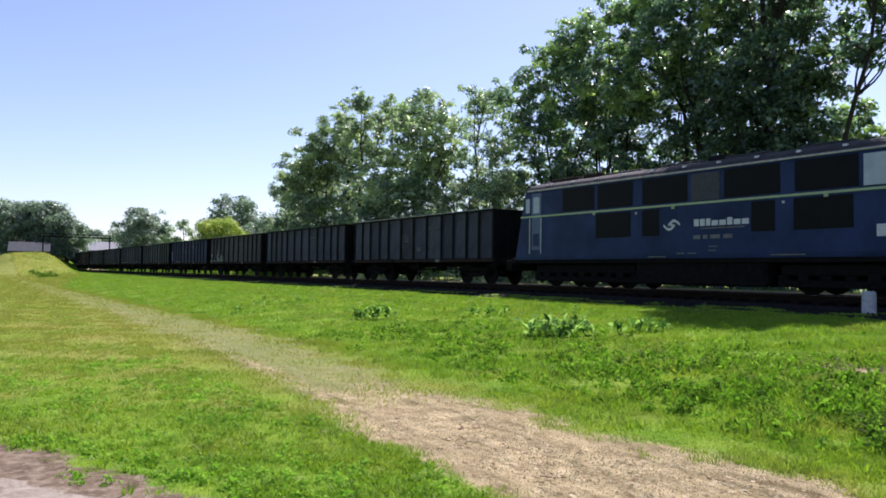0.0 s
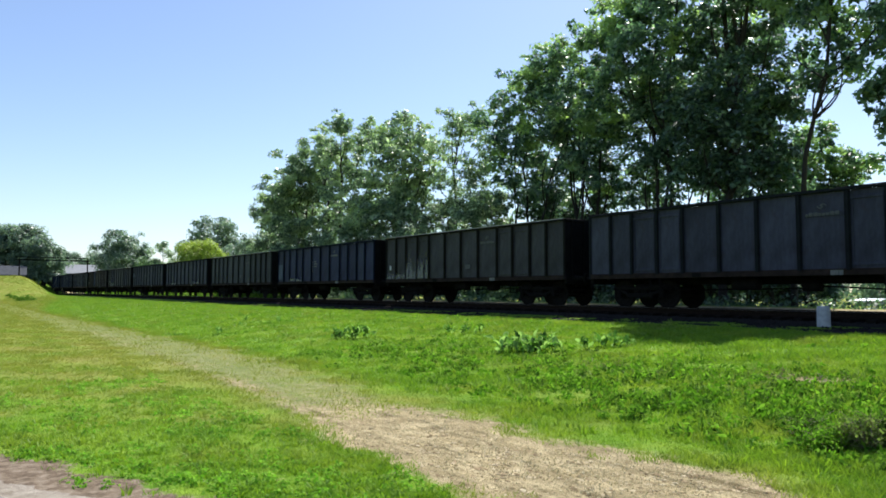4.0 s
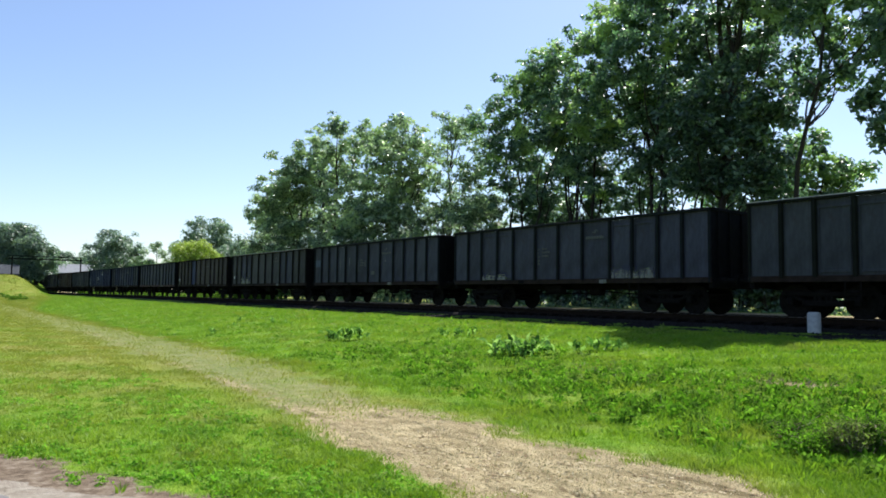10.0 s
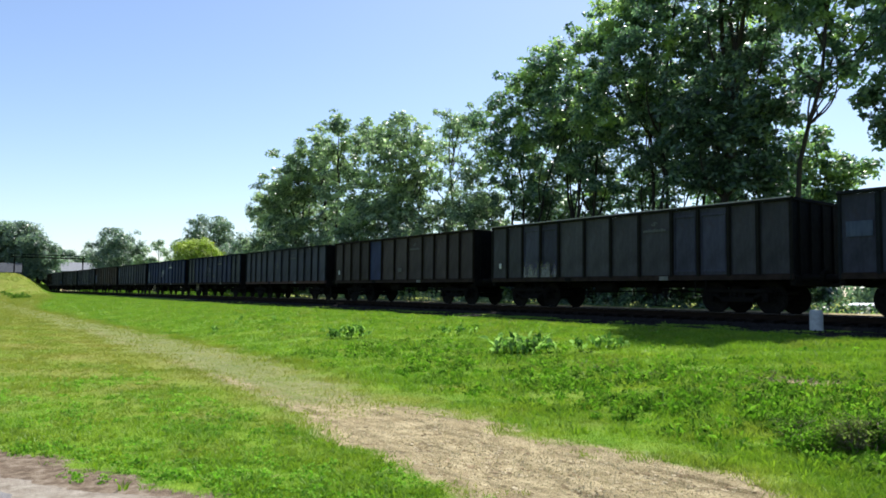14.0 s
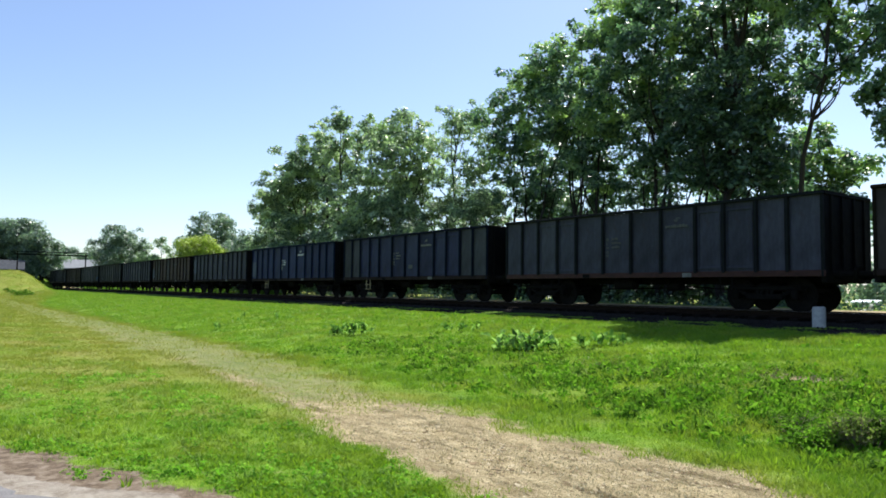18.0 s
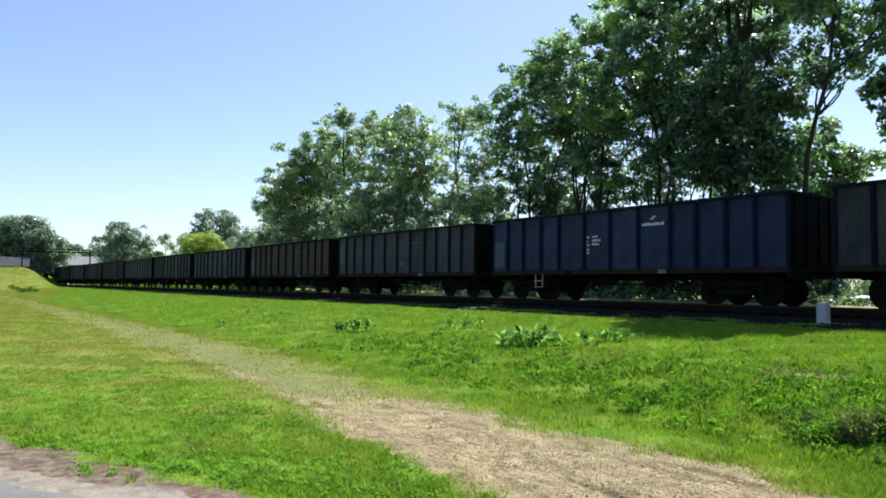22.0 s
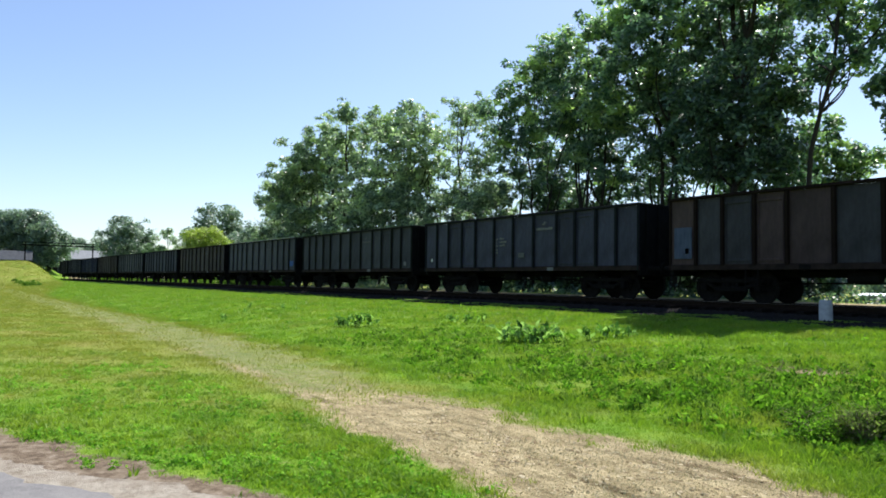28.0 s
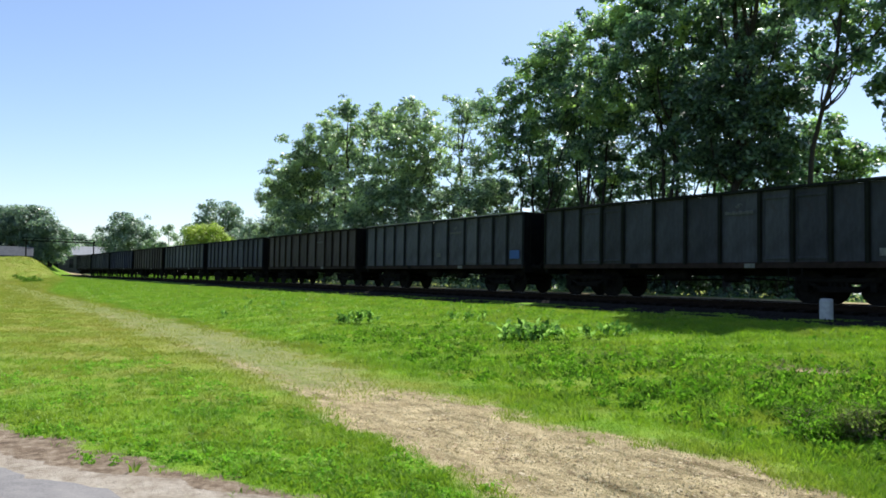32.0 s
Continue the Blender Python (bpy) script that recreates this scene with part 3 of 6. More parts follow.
octa = np.array([(1, 0, 0), (-1, 0, 0), (0, 1, 0), (0, -1, 0), (0, 0, 1), (0, 0, -1)], float)
tri = np.array([(0, 2, 4), (2, 1, 4), (1, 3, 4), (3, 0, 4), (2, 0, 5), (1, 2, 5), (3, 1, 5), (0, 3, 5)])


def tri_mesh(name, verts, tris, material):
    me = bpy.data.meshes.new(name)
    me.vertices.add(len(verts))
    me.vertices.foreach_set("co", np.ascontiguousarray(verts, np.float32).ravel())
    k = tris.shape[1]
    me.loops.add(tris.size)
    me.loops.foreach_set("vertex_index", np.ascontiguousarray(tris, np.int32).ravel())
    me.polygons.add(len(tris))
    me.polygons.foreach_set("loop_start", np.arange(0, tris.size, k, dtype=np.int32))
    me.update(calc_edges=True)
    me.materials.append(material)
    return me


sv = octa[None] * (r[:, None, None] * rng.uniform(0.6, 1.3, (n, 6, 1))) + np.stack([sx, D + sa, sz + r * 0.4], -1)[:, None]
st = tri[None] + (np.arange(n) * 6)[:, None, None]
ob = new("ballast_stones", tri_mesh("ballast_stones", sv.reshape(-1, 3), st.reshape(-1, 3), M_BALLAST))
tagged(ob, "loose ballast stones along the track, toned dark for shade", "stones", kind="stuff")


# ---------------------------------------------------------------- the train
def train_at(t):
    """Where the coupling between the locomotive and the first wagon is, in metres along the track, at t seconds."""
    u = t / 32.0
    return ((((10.7113 * u - 16.508) * u - 8.7713) * u - 32.4064) * u + 274.7986) * u - 23.5121


PITCH, HALF, TOP, SILL = 14.04, 1.45, 3.32, 0.99
STANCHIONS = (-5.42, -4.5, -3.47, -2.5, -1.22, 0.0, 1.22, 2.5, 3.47, 4.5, 5.42)


def wheelset_mesh():
    bm = bmesh.new()
    rod(bm, (0, -1.0, 0), (0, 1.0, 0), 0.08, n=10)
    for s in (-1, 1):
        lathe(bm, (0, s * 0.683, 0), (0, s, 0), [(-0.005, 0.49), (0.03, 0.485), (0.035, 0.46), (0.055, 0.46), (0.055, 0.40), (0.03, 0.38), (0.03, 0.17), (0.075, 0.15), (0.075, 0.09), (0.14, 0.085)], 22)
    return mesh_of("wheelset", bm, M_WHEEL)


WHEELSET = wheelset_mesh()


def bogie_mesh():
    bm = bmesh.new()
    for s in (-1, 1):
        y0, y1 = (0.93, 1.07) if s > 0 else (-1.07, -0.93)
        box(bm, -0.55, 0.55, y0, y1, 0.33, 0.50, 0.02)
        box(bm, -0.98, -0.80, y0 - 0.02, y1 + 0.02, 0.34, 0.62, 0.03)
        box(bm, 0.80, 0.98, y0 - 0.02, y1 + 0.02, 0.34, 0.62, 0.03)
        box(bm, -1.12, 1.12, y0, y1, 0.60, 0.74, 0.03)
        rod(bm, (-0.9, (y0 + y1) / 2, 0.64), (-0.45, (y0 + y1) / 2, 0.42), 0.06, n=6)
        rod(bm, (0.9, (y0 + y1) / 2, 0.64), (0.45, (y0 + y1) / 2, 0.42), 0.06, n=6)
        for x in (-0.22, -0.08, 0.08, 0.22):
            rod(bm, (x, (y0 + y1) / 2, 0.47), (x, (y0 + y1) / 2, 0.68), 0.055, n=8)
    box(bm, -0.2, 0.2, -1.0, 1.0, 0.55, 0.80, 0.03)
    lathe(bm, (0, 0, 0.78), (0, 0, 1), [(0, 0.3), (0.16, 0.24)], 12)
    for x in (-1.12, 1.12):
        box(bm, x - 0.04, x + 0.04, -0.95, 0.95, 0.56, 0.66)
    return mesh_of("bogie", bm, M_FRAME)


BOGIE = bogie_mesh()
bm = boxes((-0.045, 0.045, -0.06, 0.0, 1.12, 3.22), bevel=0.012)
box(bm, -0.075, 0.075, -0.008, 0.0, 1.12, 3.22)
STANCHION = mesh_of("stanchion", bm, PAINTS["slate"])
BUFFER = bmesh.new()
lathe(BUFFER, (0, 0, 0), (1, 0, 0), [(0, 0.13), (0.22, 0.12), (0.22, 0.09), (0.55, 0.09), (0.55, 0.20), (0.58, 0.225), (0.60, 0.20)], 14)
BUFFER = mesh_of("buffer", BUFFER, M_FRAME)


def recolour(ob, material):
    ob.material_slots[0].link = "OBJECT"
    ob.material_slots[0].material = material


def panel_mesh(w, door=False):
    """A pressed side sheet, w wide: bowed a little, with two ribs on the doors."""
    bm = bmesh.new()
    n, k = 5, 6
    g = [[bm.verts.new((-w / 2 + w * i / n, 0.018 - 0.022 * math.sin(math.pi * i / n) * math.sin(math.pi * min(1, j / k * 1.1)), 1.17 + (3.22 - 1.17) * j / k)) for j in range(k + 1)] for i in range(n + 1)]
    back = [[bm.verts.new((-w / 2 + w * i / n, 0.05, 1.17 + (3.22 - 1.17) * j / k)) for j in (0, k)] for i in (0, n)]
    for i in range(n):
        for j in range(k):
            bm.faces.new((g[i][j], g[i + 1][j], g[i + 1][j + 1], g[i][j + 1]))
    bm.faces.new((back[0][0], back[0][1], back[1][1], back[1][0]))
    if door:
        box(bm, -w / 2 + 0.05, w / 2 - 0.05, -0.022, 0.01, 1.24, 1.32, 0.01)
        box(bm, -w / 2 + 0.05, w / 2 - 0.05, -0.022, 0.01, 2.98, 3.05, 0.01)
        for x in (-w / 2 + 0.09, w / 2 - 0.09):
            rod(bm, (x, -0.015, 1.2), (x, -0.015, 3.1), 0.016, n=6)
    for f in bm.faces:
        f.smooth = False
    return mesh_of("door" if door else "side_panel", bm, PAINTS["slate"])


EDGES = (-6.36, *STANCHIONS, 6.36)
PANELS = {}
for a, c in zip(EDGES, EDGES[1:]):
    w = round(c - a - 0.05, 3)
    door = 2.4 < abs((a + c) / 2) < 4.55
    if (w, door) not in PANELS:
        PANELS[w, door] = panel_mesh(w, door)


def build_wagon():
    wagon = thing("open_wagon", (0, 0, 0))
    parts = {}
    parts["floor"] = part("floor", boxes((-6.36, 6.36, -1.39, 1.39, 1.12, 1.2)), M_INSIDE, wagon)
    parts["load"] = part("inner_lining", boxes((-6.34, 6.34, -1.385, -1.365, 1.2, 3.2), (-6.34, 6.34, 1.365, 1.385, 1.2, 3.2)), M_INSIDE, wagon)
    for s in (-1, 1):
        turn = (0, 0, 0) if s < 0 else (0, 0, math.pi)
        for a, c in zip(EDGES, EDGES[1:]):
            w = round(c - a - 0.05, 3)
            door = 2.4 < abs((a + c) / 2) < 4.55
            piece("door" if door else "side_panel", PANELS[w, door], wagon, ((a + c) / 2, s * (HALF - 0.035), 0), turn)
        for x in STANCHIONS:
            piece("stanchion", STANCHION, wagon, (x, s * (HALF - 0.015), 0), turn)
        for x in (-6.37, 6.37):
            o = part("corner_post", boxes((-0.04, 0.04, -0.05, 0.05, 0.99, 3.24), bevel=0.015), PAINTS["slate"], wagon, at=(x, s * (HALF - 0.045), 0))
        bm = boxes((-6.43, 6.43, -0.07, 0.05, 3.22, 3.30), bevel=0.02)
        box(bm, -6.43, 6.43, -0.05, 0.03, 3.30, TOP, 0.008)
        part("top_rail", bm, PAINTS["slate"], wagon, at=(0, s * (HALF - 0.02), 0))
        bm = boxes((-6.42, 6.42, -0.05, 0.05, 0.99, 1.165), bevel=0.012)
        part("side_sill", bm, M_RUST, wagon, "rust-brown side sill", at=(0, s * (HALF - 0.05), 0))
        for x in (-3.55, 3.55):
            bm = bmesh.new()
            for dx in (-0.19, 0.19):
                box(bm, dx - 0.015, dx + 0.015, -0.03, 0.0, 0.5, 1.0)
            for z in (0.5, 0.74):
                box(bm, -0.205, 0.205, -0.10, 0.02, z, z + 0.03)
            part("step", bm, M_FRAME, wagon, at=(x, s * (HALF - 0.01), 0))
        for x in (-2.0, 2.2):
            part("label_plate", boxes((-0.16, 0.16, -0.012, 0.0, 1.0, 1.13)), M_STAIN if x > 0 else M_FRAME, wagon, at=(x, s * (HALF + 0.002) if s < 0 else HALF + 0.012, 0))
    for s in (-1, 1):
        bm = boxes((-0.03, 0.03, -1.37, 1.37, 1.1, 3.22))
        for y in (-1.0, -0.35, 0.35, 1.0):
            box(bm, s * 0.03 - 0.05, s * 0.03 + 0.05, y - 0.05, y + 0.05, 1.1, 3.22, 0.01)
        box(bm, s * 0.03 - 0.06, s * 0.03 + 0.06, -1.4, 1.4, 3.22, TOP, 0.015)
        part("end_wall", bm, M_ENDLID, wagon, "ribbed end wall painted black for the shaded gap", at=(s * 6.37, 0, 0))
        bm = boxes((-0.08, 0.08, -1.35, 1.35, 0.82, 1.12), bevel=0.02)
        part("headstock", bm, M_FRAME, wagon, at=(s * 6.36, 0, 0))
        for y in (-0.875, 0.875):
            piece("buffer", BUFFER, wagon, (s * 6.42, y, 1.05), (0, 0, 0 if s > 0 else math.pi))
        bm = rod(bmesh.new(), (0, 0, 0), (s * 0.62, 0, -0.05), 0.045, n=8)
        box(bm, s * 0.25 - 0.05, s * 0.25 + 0.05, -0.16, 0.16, -0.06, 0.02, 0.01)
        part("coupling", bm, M_FRAME, wagon, at=(s * 6.42, 0, 1.04))
        bg = piece("bogie", BOGIE, wagon, (s * 4.5, 0, 0))
        for x in (-0.9, 0.9):
            piece("wheelset", WHEELSET, bg, (x, 0, 0.46))
    bm = boxes((-6.3, 6.3, -0.16, -0.06, 0.78, 1.12), (-6.3, 6.3, 0.06, 0.16, 0.78, 1.12))
    for x in (-5.6, -4.5, -3.3, -2.1, -0.8, 0.8, 2.1, 3.3, 4.5, 5.6):
        box(bm, x - 0.05, x + 0.05, -1.36, 1.36, 0.95, 1.12)
    part("underframe", bm, M_FRAME, wagon)
    bm = lathe(bmesh.new(), (-1.2, -0.75, 0.78), (1, 0, 0), [(0, 0.05), (0.06, 0.19), (0.85, 0.19), (0.91, 0.05)], 14)
    part("air_tank", bm, M_FRAME, wagon)
    bm = lathe(bmesh.new(), (0.8, -0.4, 0.72), (1, 0, 0), [(0, 0.16), (0.5, 0.16), (0.52, 0.05)], 12)
    rod(bm, (1.3, -0.4, 0.72), (3.4, -0.3, 0.6), 0.025, n=6)
    rod(bm, (-3.4, 0.3, 0.6), (0.8, 0.0, 0.66), 0.025, n=6)
    part("brake_cylinder", bm, M_FRAME, wagon)
    return wagon


# colour of each wagon, in the order of the train, and what sets it apart
CONSIST = [("slate", "dark slate-grey"), ("slate", "slate-grey"), ("umber", "grey-brown lime-stained"), ("navy", "dark navy-blue"), ("olive", "olive-grey"), ("slate", "slate-grey"),
           ("slate", "dark slate-grey"), ("umber", "grey-brown patched"), ("brown", "brown patched"), ("slate", "slate-grey"), ("navy", "dark blue and grey"), ("blue", "blue"),
           ("slate", "slate-grey"), ("rust", "rust-brown"), ("slate", "dark slate-grey"), ("olive", "olive-grey"), ("grey", "pale grey"), ("brown", "dull brown"), ("slate", "slate-grey"),
           ("grey", "grey"), ("brown", "brown"), ("navy", "dark blue"), ("slate", "slate-grey"), ("umber", "grey-brown")]
WAGONS = []
for k, (paint, words) in enumerate(CONSIST):
    w = build_wagon() if not WAGONS else copy_thing(WAGONS[0], Matrix())
    WAGONS.append(w)
for w, (paint, words) in zip(WAGONS, CONSIST):
    tagged(w, words + " steel open coal wagon rolling on the track", "freight wagon", "wagons of the freight train")
    for o in w.children:
        kind = o.name.split(".")[0]
        if kind in ("side_panel", "door"):
            recolour(o, PAINTS[paint])
        elif kind in ("stanchion", "corner_post", "top_rail"):
            recolour(o, STANCHION_PAINTS[paint])


def of_kind(w, kind, near=True):
    return sorted([o for o in w.children if o.name.split(".")[0] == kind and (o.location.y < 0) == near], key=lambda o: o.location.x)


def near_sheets(w):
    return sorted([o for o in w.children if o.name.split(".")[0] in ("side_panel", "door") and o.location.y < 0], key=lambda o: o.location.x)


def bars(w, x, z, rows, material=None, label="faded white lettering as bars", name="lettering"):
    """Rows of short bars on the near side: (x offset, z offset, width, height)."""
    bm = bmesh.new()
    for dx, dz, bw, bh in rows:
        box(bm, dx, dx + bw, -0.004, 0.004, dz, dz + bh)
    return part(name, bm, material or M_WHITE, w, label, at=(x, -HALF + 0.006, z))


def emblem(bm, x, z, r):
    """Two curved strokes round a disc, an operator's plain mark."""
    for s in (-1, 1):
        pts = [(x + s * r * (1.25 - 1.75 * k / 8), z + s * r * 0.55 * math.sin(math.pi * k / 8) * (1 if k < 9 else 0)) for k in range(9)]
        for (xa, za), (xb, zb) in zip(pts, pts[1:]):
            wd = r * 0.17
            v = [bm.verts.new((px, -0.004, pz)) for px, pz in ((xa, za - wd), (xb, zb - wd), (xb, zb + wd), (xa, za + wd))]
            bm.faces.new(v)
    box(bm, x - r * 0.17, x + r * 0.17, -0.004, 0.002, z - r * 0.17, z + r * 0.17)


# ---------------------------------------------------------------- the locomotive
def hull(zs, u0, u1):
    """A body ring by ring: zs of (z, half width), ends at u0(z) and u1(z)."""
    bm = bmesh.new()
    ends = []
    for fn in (u0, u1):
        left = [bm.verts.new((fn(z), -hw, z)) for z, hw in zs]
        right = [bm.verts.new((fn(z), hw, z)) for z, hw in zs]
        ends.append(left + right[::-1])
    a, c = ends
    n = len(a)
    for k in range(n):
        bm.faces.new((a[k], a[(k + 1) % n], c[(k + 1) % n], c[k]))
    h = len(zs)
    for ring in ends:
        for k in range(h - 1):
            bm.faces.new((ring[k], ring[k + 1], ring[n - 2 - k], ring[n - 1 - k]))
    bmesh.ops.recalc_face_normals(bm, faces=bm.faces)
    return bm


LOCO_L = 18.45


def nose(z):
    return 0.66 + (0.0 if z < 1.45 else 0.58 * (z - 1.45) / 2.4) + (0.6 * max(0, z - 3.9))


def build_loco():
    loco = thing("diesel_locomotive", (0, 0, 0), "blue diesel locomotive with black window band and yellow-green line", "locomotive")
    body = part("body", hull([(1.06, 1.43), (1.2, 1.45), (3.70, 1.45), (3.86, 1.41)], nose, lambda z: LOCO_L - nose(z)), M_LOCO, loco)
    part("roof", hull([(3.865, 1.42), (3.98, 1.34), (4.10, 1.12), (4.18, 0.8), (4.22, 0.4)], nose, lambda z: LOCO_L - nose(z)), M_LOCO_ROOF, loco, "grey rounded roof")
    side = -HALF

    def plate(name, u0, u1, z0, z1, material, proud=0.012, label="", far=True):
        if name != "line":
            u0, u1 = u0 + 0.33, u1 + 0.33
        for s in ((1, -1) if far else (1,)):
            y = side - proud if s > 0 else -side
            part(name, boxes((u0, u1, y, y + proud, z0, z1), bevel=0.004), material, loco, label)

    for u0, u1 in ((3.04, 4.66), (4.82, 6.42), (6.84, 8.62), (9.92, 11.68), (12.1, 13.78)):
        plate("upper_window", u0, u1, 2.88, 3.74, M_LOCO_BLACK, 0.014, "black window band panel")
    for u0, u1 in ((4.74, 6.34), (6.84, 7.52), (10.8, 11.52), (12.06, 13.64)):
        plate("lower_panel", u0, u1, 1.82, 2.70, M_LOCO_BLACK, 0.014, "black lower panel")
    plate("louvre", 8.76, 9.78, 2.86, 3.72, M_LOUVRE, 0.02, "grey air louvre")
    for k in range(9):
        z = 2.90 + k * 0.088
        part("slat", boxes((9.12, 10.08, side - 0.027, side - 0.02, z, z + 0.06), bevel=0.002), M_LOUVRE, loco)
    plate("side_window", 13.9, 15.2, 2.88, 3.70, M_CABGLASS, 0.02, "side window with a pale painted reflection")
    # Pale strip added to paint the sunlit line of the roof edge.
    part("gutter", boxes((1.35, LOCO_L - 1.35, side - 0.03, side + 0.05, 3.80, 3.86), bevel=0.006), M_RIM, loco, "pale strip painted as the sunlit roof edge")
    plate("line", 0.95, LOCO_L - 0.95, 2.755, 2.825, M_LINE, 0.018, "thin yellow-green line")
    for u in (4.65, 8.08, 12.95):
        plate("bracket", u - 0.06, u + 0.06, 2.67, 2.752, M_LINE, 0.02, "small bracket under the line")
    for u in (6.58, 11.77):
        plate("lamp", u - 0.035, u + 0.035, 2.58, 2.65, M_WHITE, 0.02, "small white marker")
    # cab door, cab windows and pillars at both ends
    for flip in (False, True):
        def u(a):
            return LOCO_L - a if flip else a
        for y in (side - 0.012, -side):
            lo, hi = sorted((u(1.62), u(2.18)))
            part("cab_door", boxes((lo, hi, y, y + 0.012, 1.45, 3.72), bevel=0.004), M_LOCO_LT, loco, "light blue cab door")
            part("door_window", boxes((lo + 0.1, hi - 0.1, y - 0.004, y + 0.016, 2.92, 3.56)), M_CABGLASS, loco, "door window with a pale painted reflection")
            part("door_panel", boxes((lo + 0.1, hi - 0.1, y - 0.002, y + 0.014, 1.6, 2.1)), M_LOCO, loco)
            for e in (lo - 0.05, hi + 0.05):
                part("handrail", rod(bmesh.new(), (e, y - 0.05 if y < 0 else y + 0.05, 1.3), (e, y - 0.05 if y < 0 else y + 0.05, 2.7), 0.018, n=6), M_WHITE, loco)
            lo, hi = sorted((u(1.26), u(1.5)))
            part("quarter_window", boxes((lo, hi, y, y + 0.012, 2.95, 3.52), bevel=0.004), M_CABGLASS, loco, "small pale cab side window")
        for y0, y1 in ((-1.2, -0.08), (0.08, 1.2)):
            bm = bmesh.new()
            zz = (2.75, 3.62)
            vs = [bm.verts.new((u(nose(z) - 0.012), y, z)) for z, y in ((zz[0], y0), (zz[0], y1), (zz[1], y1), (zz[1], y0))]
            bm.faces.new(vs)
            vs2 = [bm.verts.new((u(nose(z) + 0.01), y, z)) for z, y in ((zz[0], y0), (zz[0], y1), (zz[1], y1), (zz[1], y0))]
            bm.faces.new(vs2[::-1])
            for k in range(4):
                bm.faces.new((vs[k], vs2[k], vs2[(k + 1) % 4], vs[(k + 1) % 4]))
            part("windscreen", bm, M_CABGLASS, loco, "pale windscreen")
        bm = boxes((min(u(0.0), u(0.36)), max(u(0.0), u(0.36)), -1.42, 1.42, 0.62, 1.06), bevel=0.03)
        part("buffer_beam", bm, M_FRAME, loco)
        for y in (-0.875, 0.875):
            piece("buffer", BUFFER, loco, (u(0.12), y, 1.05), (0, 0, math.pi if not flip else 0))
        for y in (-0.95, 0.95):
            part("headlight", lathe(bmesh.new(), (u(0.70), y, 1.6), (-1 if not flip else 1, 0, 0), [(-0.1, 0.12), (0.05, 0.13), (0.07, 0.11)], 14), M_CABGLASS, loco)
    # running gear
    for c in (4.1, LOCO_L - 4.1):
        bm = bmesh.new()
        for y0, y1 in ((0.95, 1.15), (-1.15, -0.95)):
            box(bm, -2.5, 2.5, y0, y1, 0.55, 0.86, 0.03)
            for x in (-1.85, 0, 1.85):
                box(bm, x - 0.16, x + 0.16, y0 - 0.04, y1 + 0.04, 0.34, 0.66, 0.03)
                box(bm, x - 0.75, x - 0.45, y0, y1, 0.36, 0.56, 0.03)
                box(bm, x + 0.45, x + 0.75, y0, y1, 0.36, 0.56, 0.03)
        for y in (-1.1, 1.1):
            box(bm, -2.6, 2.6, y - 0.05, y + 0.05, 0.22, 0.42, 0.02)
        box(bm, -2.3, 2.3, -0.6, 0.6, 0.3, 1.0)
        bg = part("bogie", bm, M_FRAME, loco, at=(c, 0, 0))
        for x in (-1.85, 0, 1.85):
            piece("wheelset", WHEELSET, bg, (x, 0, 0.49))
    part("fuel_tank", boxes((6.75, 11.5, -1.3, 1.3, 0.20, 1.04), bevel=0.06), M_FRAME, loco)
    part("frame_skirt", boxes((0.36, LOCO_L - 0.36, -1.40, 1.40, 0.92, 1.058), bevel=0.01), M_FRAME, loco)
    # roof gear
    for u0 in (5.0, 7.4, 9.8, 12.2):
        bm = boxes((u0, u0 + 1.5, -0.75, 0.75, 4.15, 4.27), bevel=0.03)
        part("roof_hatch", bm, M_LOCO_ROOF, loco)
    part("exhaust_stack", boxes((8.95, 9.6, -0.4, 0.4, 4.24, 4.42), bevel=0.03), M_LOCO_BLACK, loco)
    for k in range(12):
        x = 2.4 + k * 1.25
        part("roof_bracket", boxes((x, x + 0.12, -1.33, -1.2, 3.96, 4.05), bevel=0.01), M_WHITE, loco)
    for u0, u1, h in ((2.2, 3.6, 0.10), (3.9, 4.7, 0.14)):
        bm = boxes((u0, u1, -0.9, -0.55, 4.16, 4.18 + h), bevel=0.02)
        for k in range(5):
            x = u0 + (u1 - u0) * (k + 0.5) / 5
            rod(bm, (x, -0.72, 4.16), (x, -0.72, 4.24 + h), 0.03, n=6)
        part("roof_grid", bm, M_RUST, loco, "rust-brown roof grid")
    part("horn", rod(bmesh.new(), (1.9, -0.5, 4.2), (1.5, -0.5, 4.24), 0.03, 0.07, 8), M_LOCO_ROOF, loco)
    # operator's mark and lettering, as plain shapes
    bm = bmesh.new()
    emblem(bm, 8.36, 2.14, 0.25)
    part("emblem", bm, M_WHITE, loco, "white curved operator emblem", at=(0, side - 0.006, 0))
    def bar(x, z, wd, h, material):
        part("letter", boxes((x, x + wd, -0.004, 0.004, z, z + h)), material, loco, at=(0.42, side - 0.006, 0))

    x = 8.78
    for wd in (0.17, 0.17, 0.15, 0.22, 0.22, 0.17, 0.22, 0.22):
        bar(x, 2.06, wd, 0.16 if wd > 0.18 else 0.22, M_WHITE)
        x += wd + 0.045
    for x, wd in ((8.75, 0.25), (9.1, 0.16), (9.35, 0.34), (9.8, 0.3)):
        bar(x, 1.66, wd, 0.12, M_STAIN)
    for x, z, wd in ((9.3, 1.4, 0.3), (9.3, 1.28, 0.25), (8.15, 1.2, 0.25), (8.55, 1.2, 0.3), (11.3, 1.12, 1.0), (7.0, 1.1, 0.7), (9.0, 1.97, 1.5)):
        bar(x, z, wd, 0.035, M_STAIN)
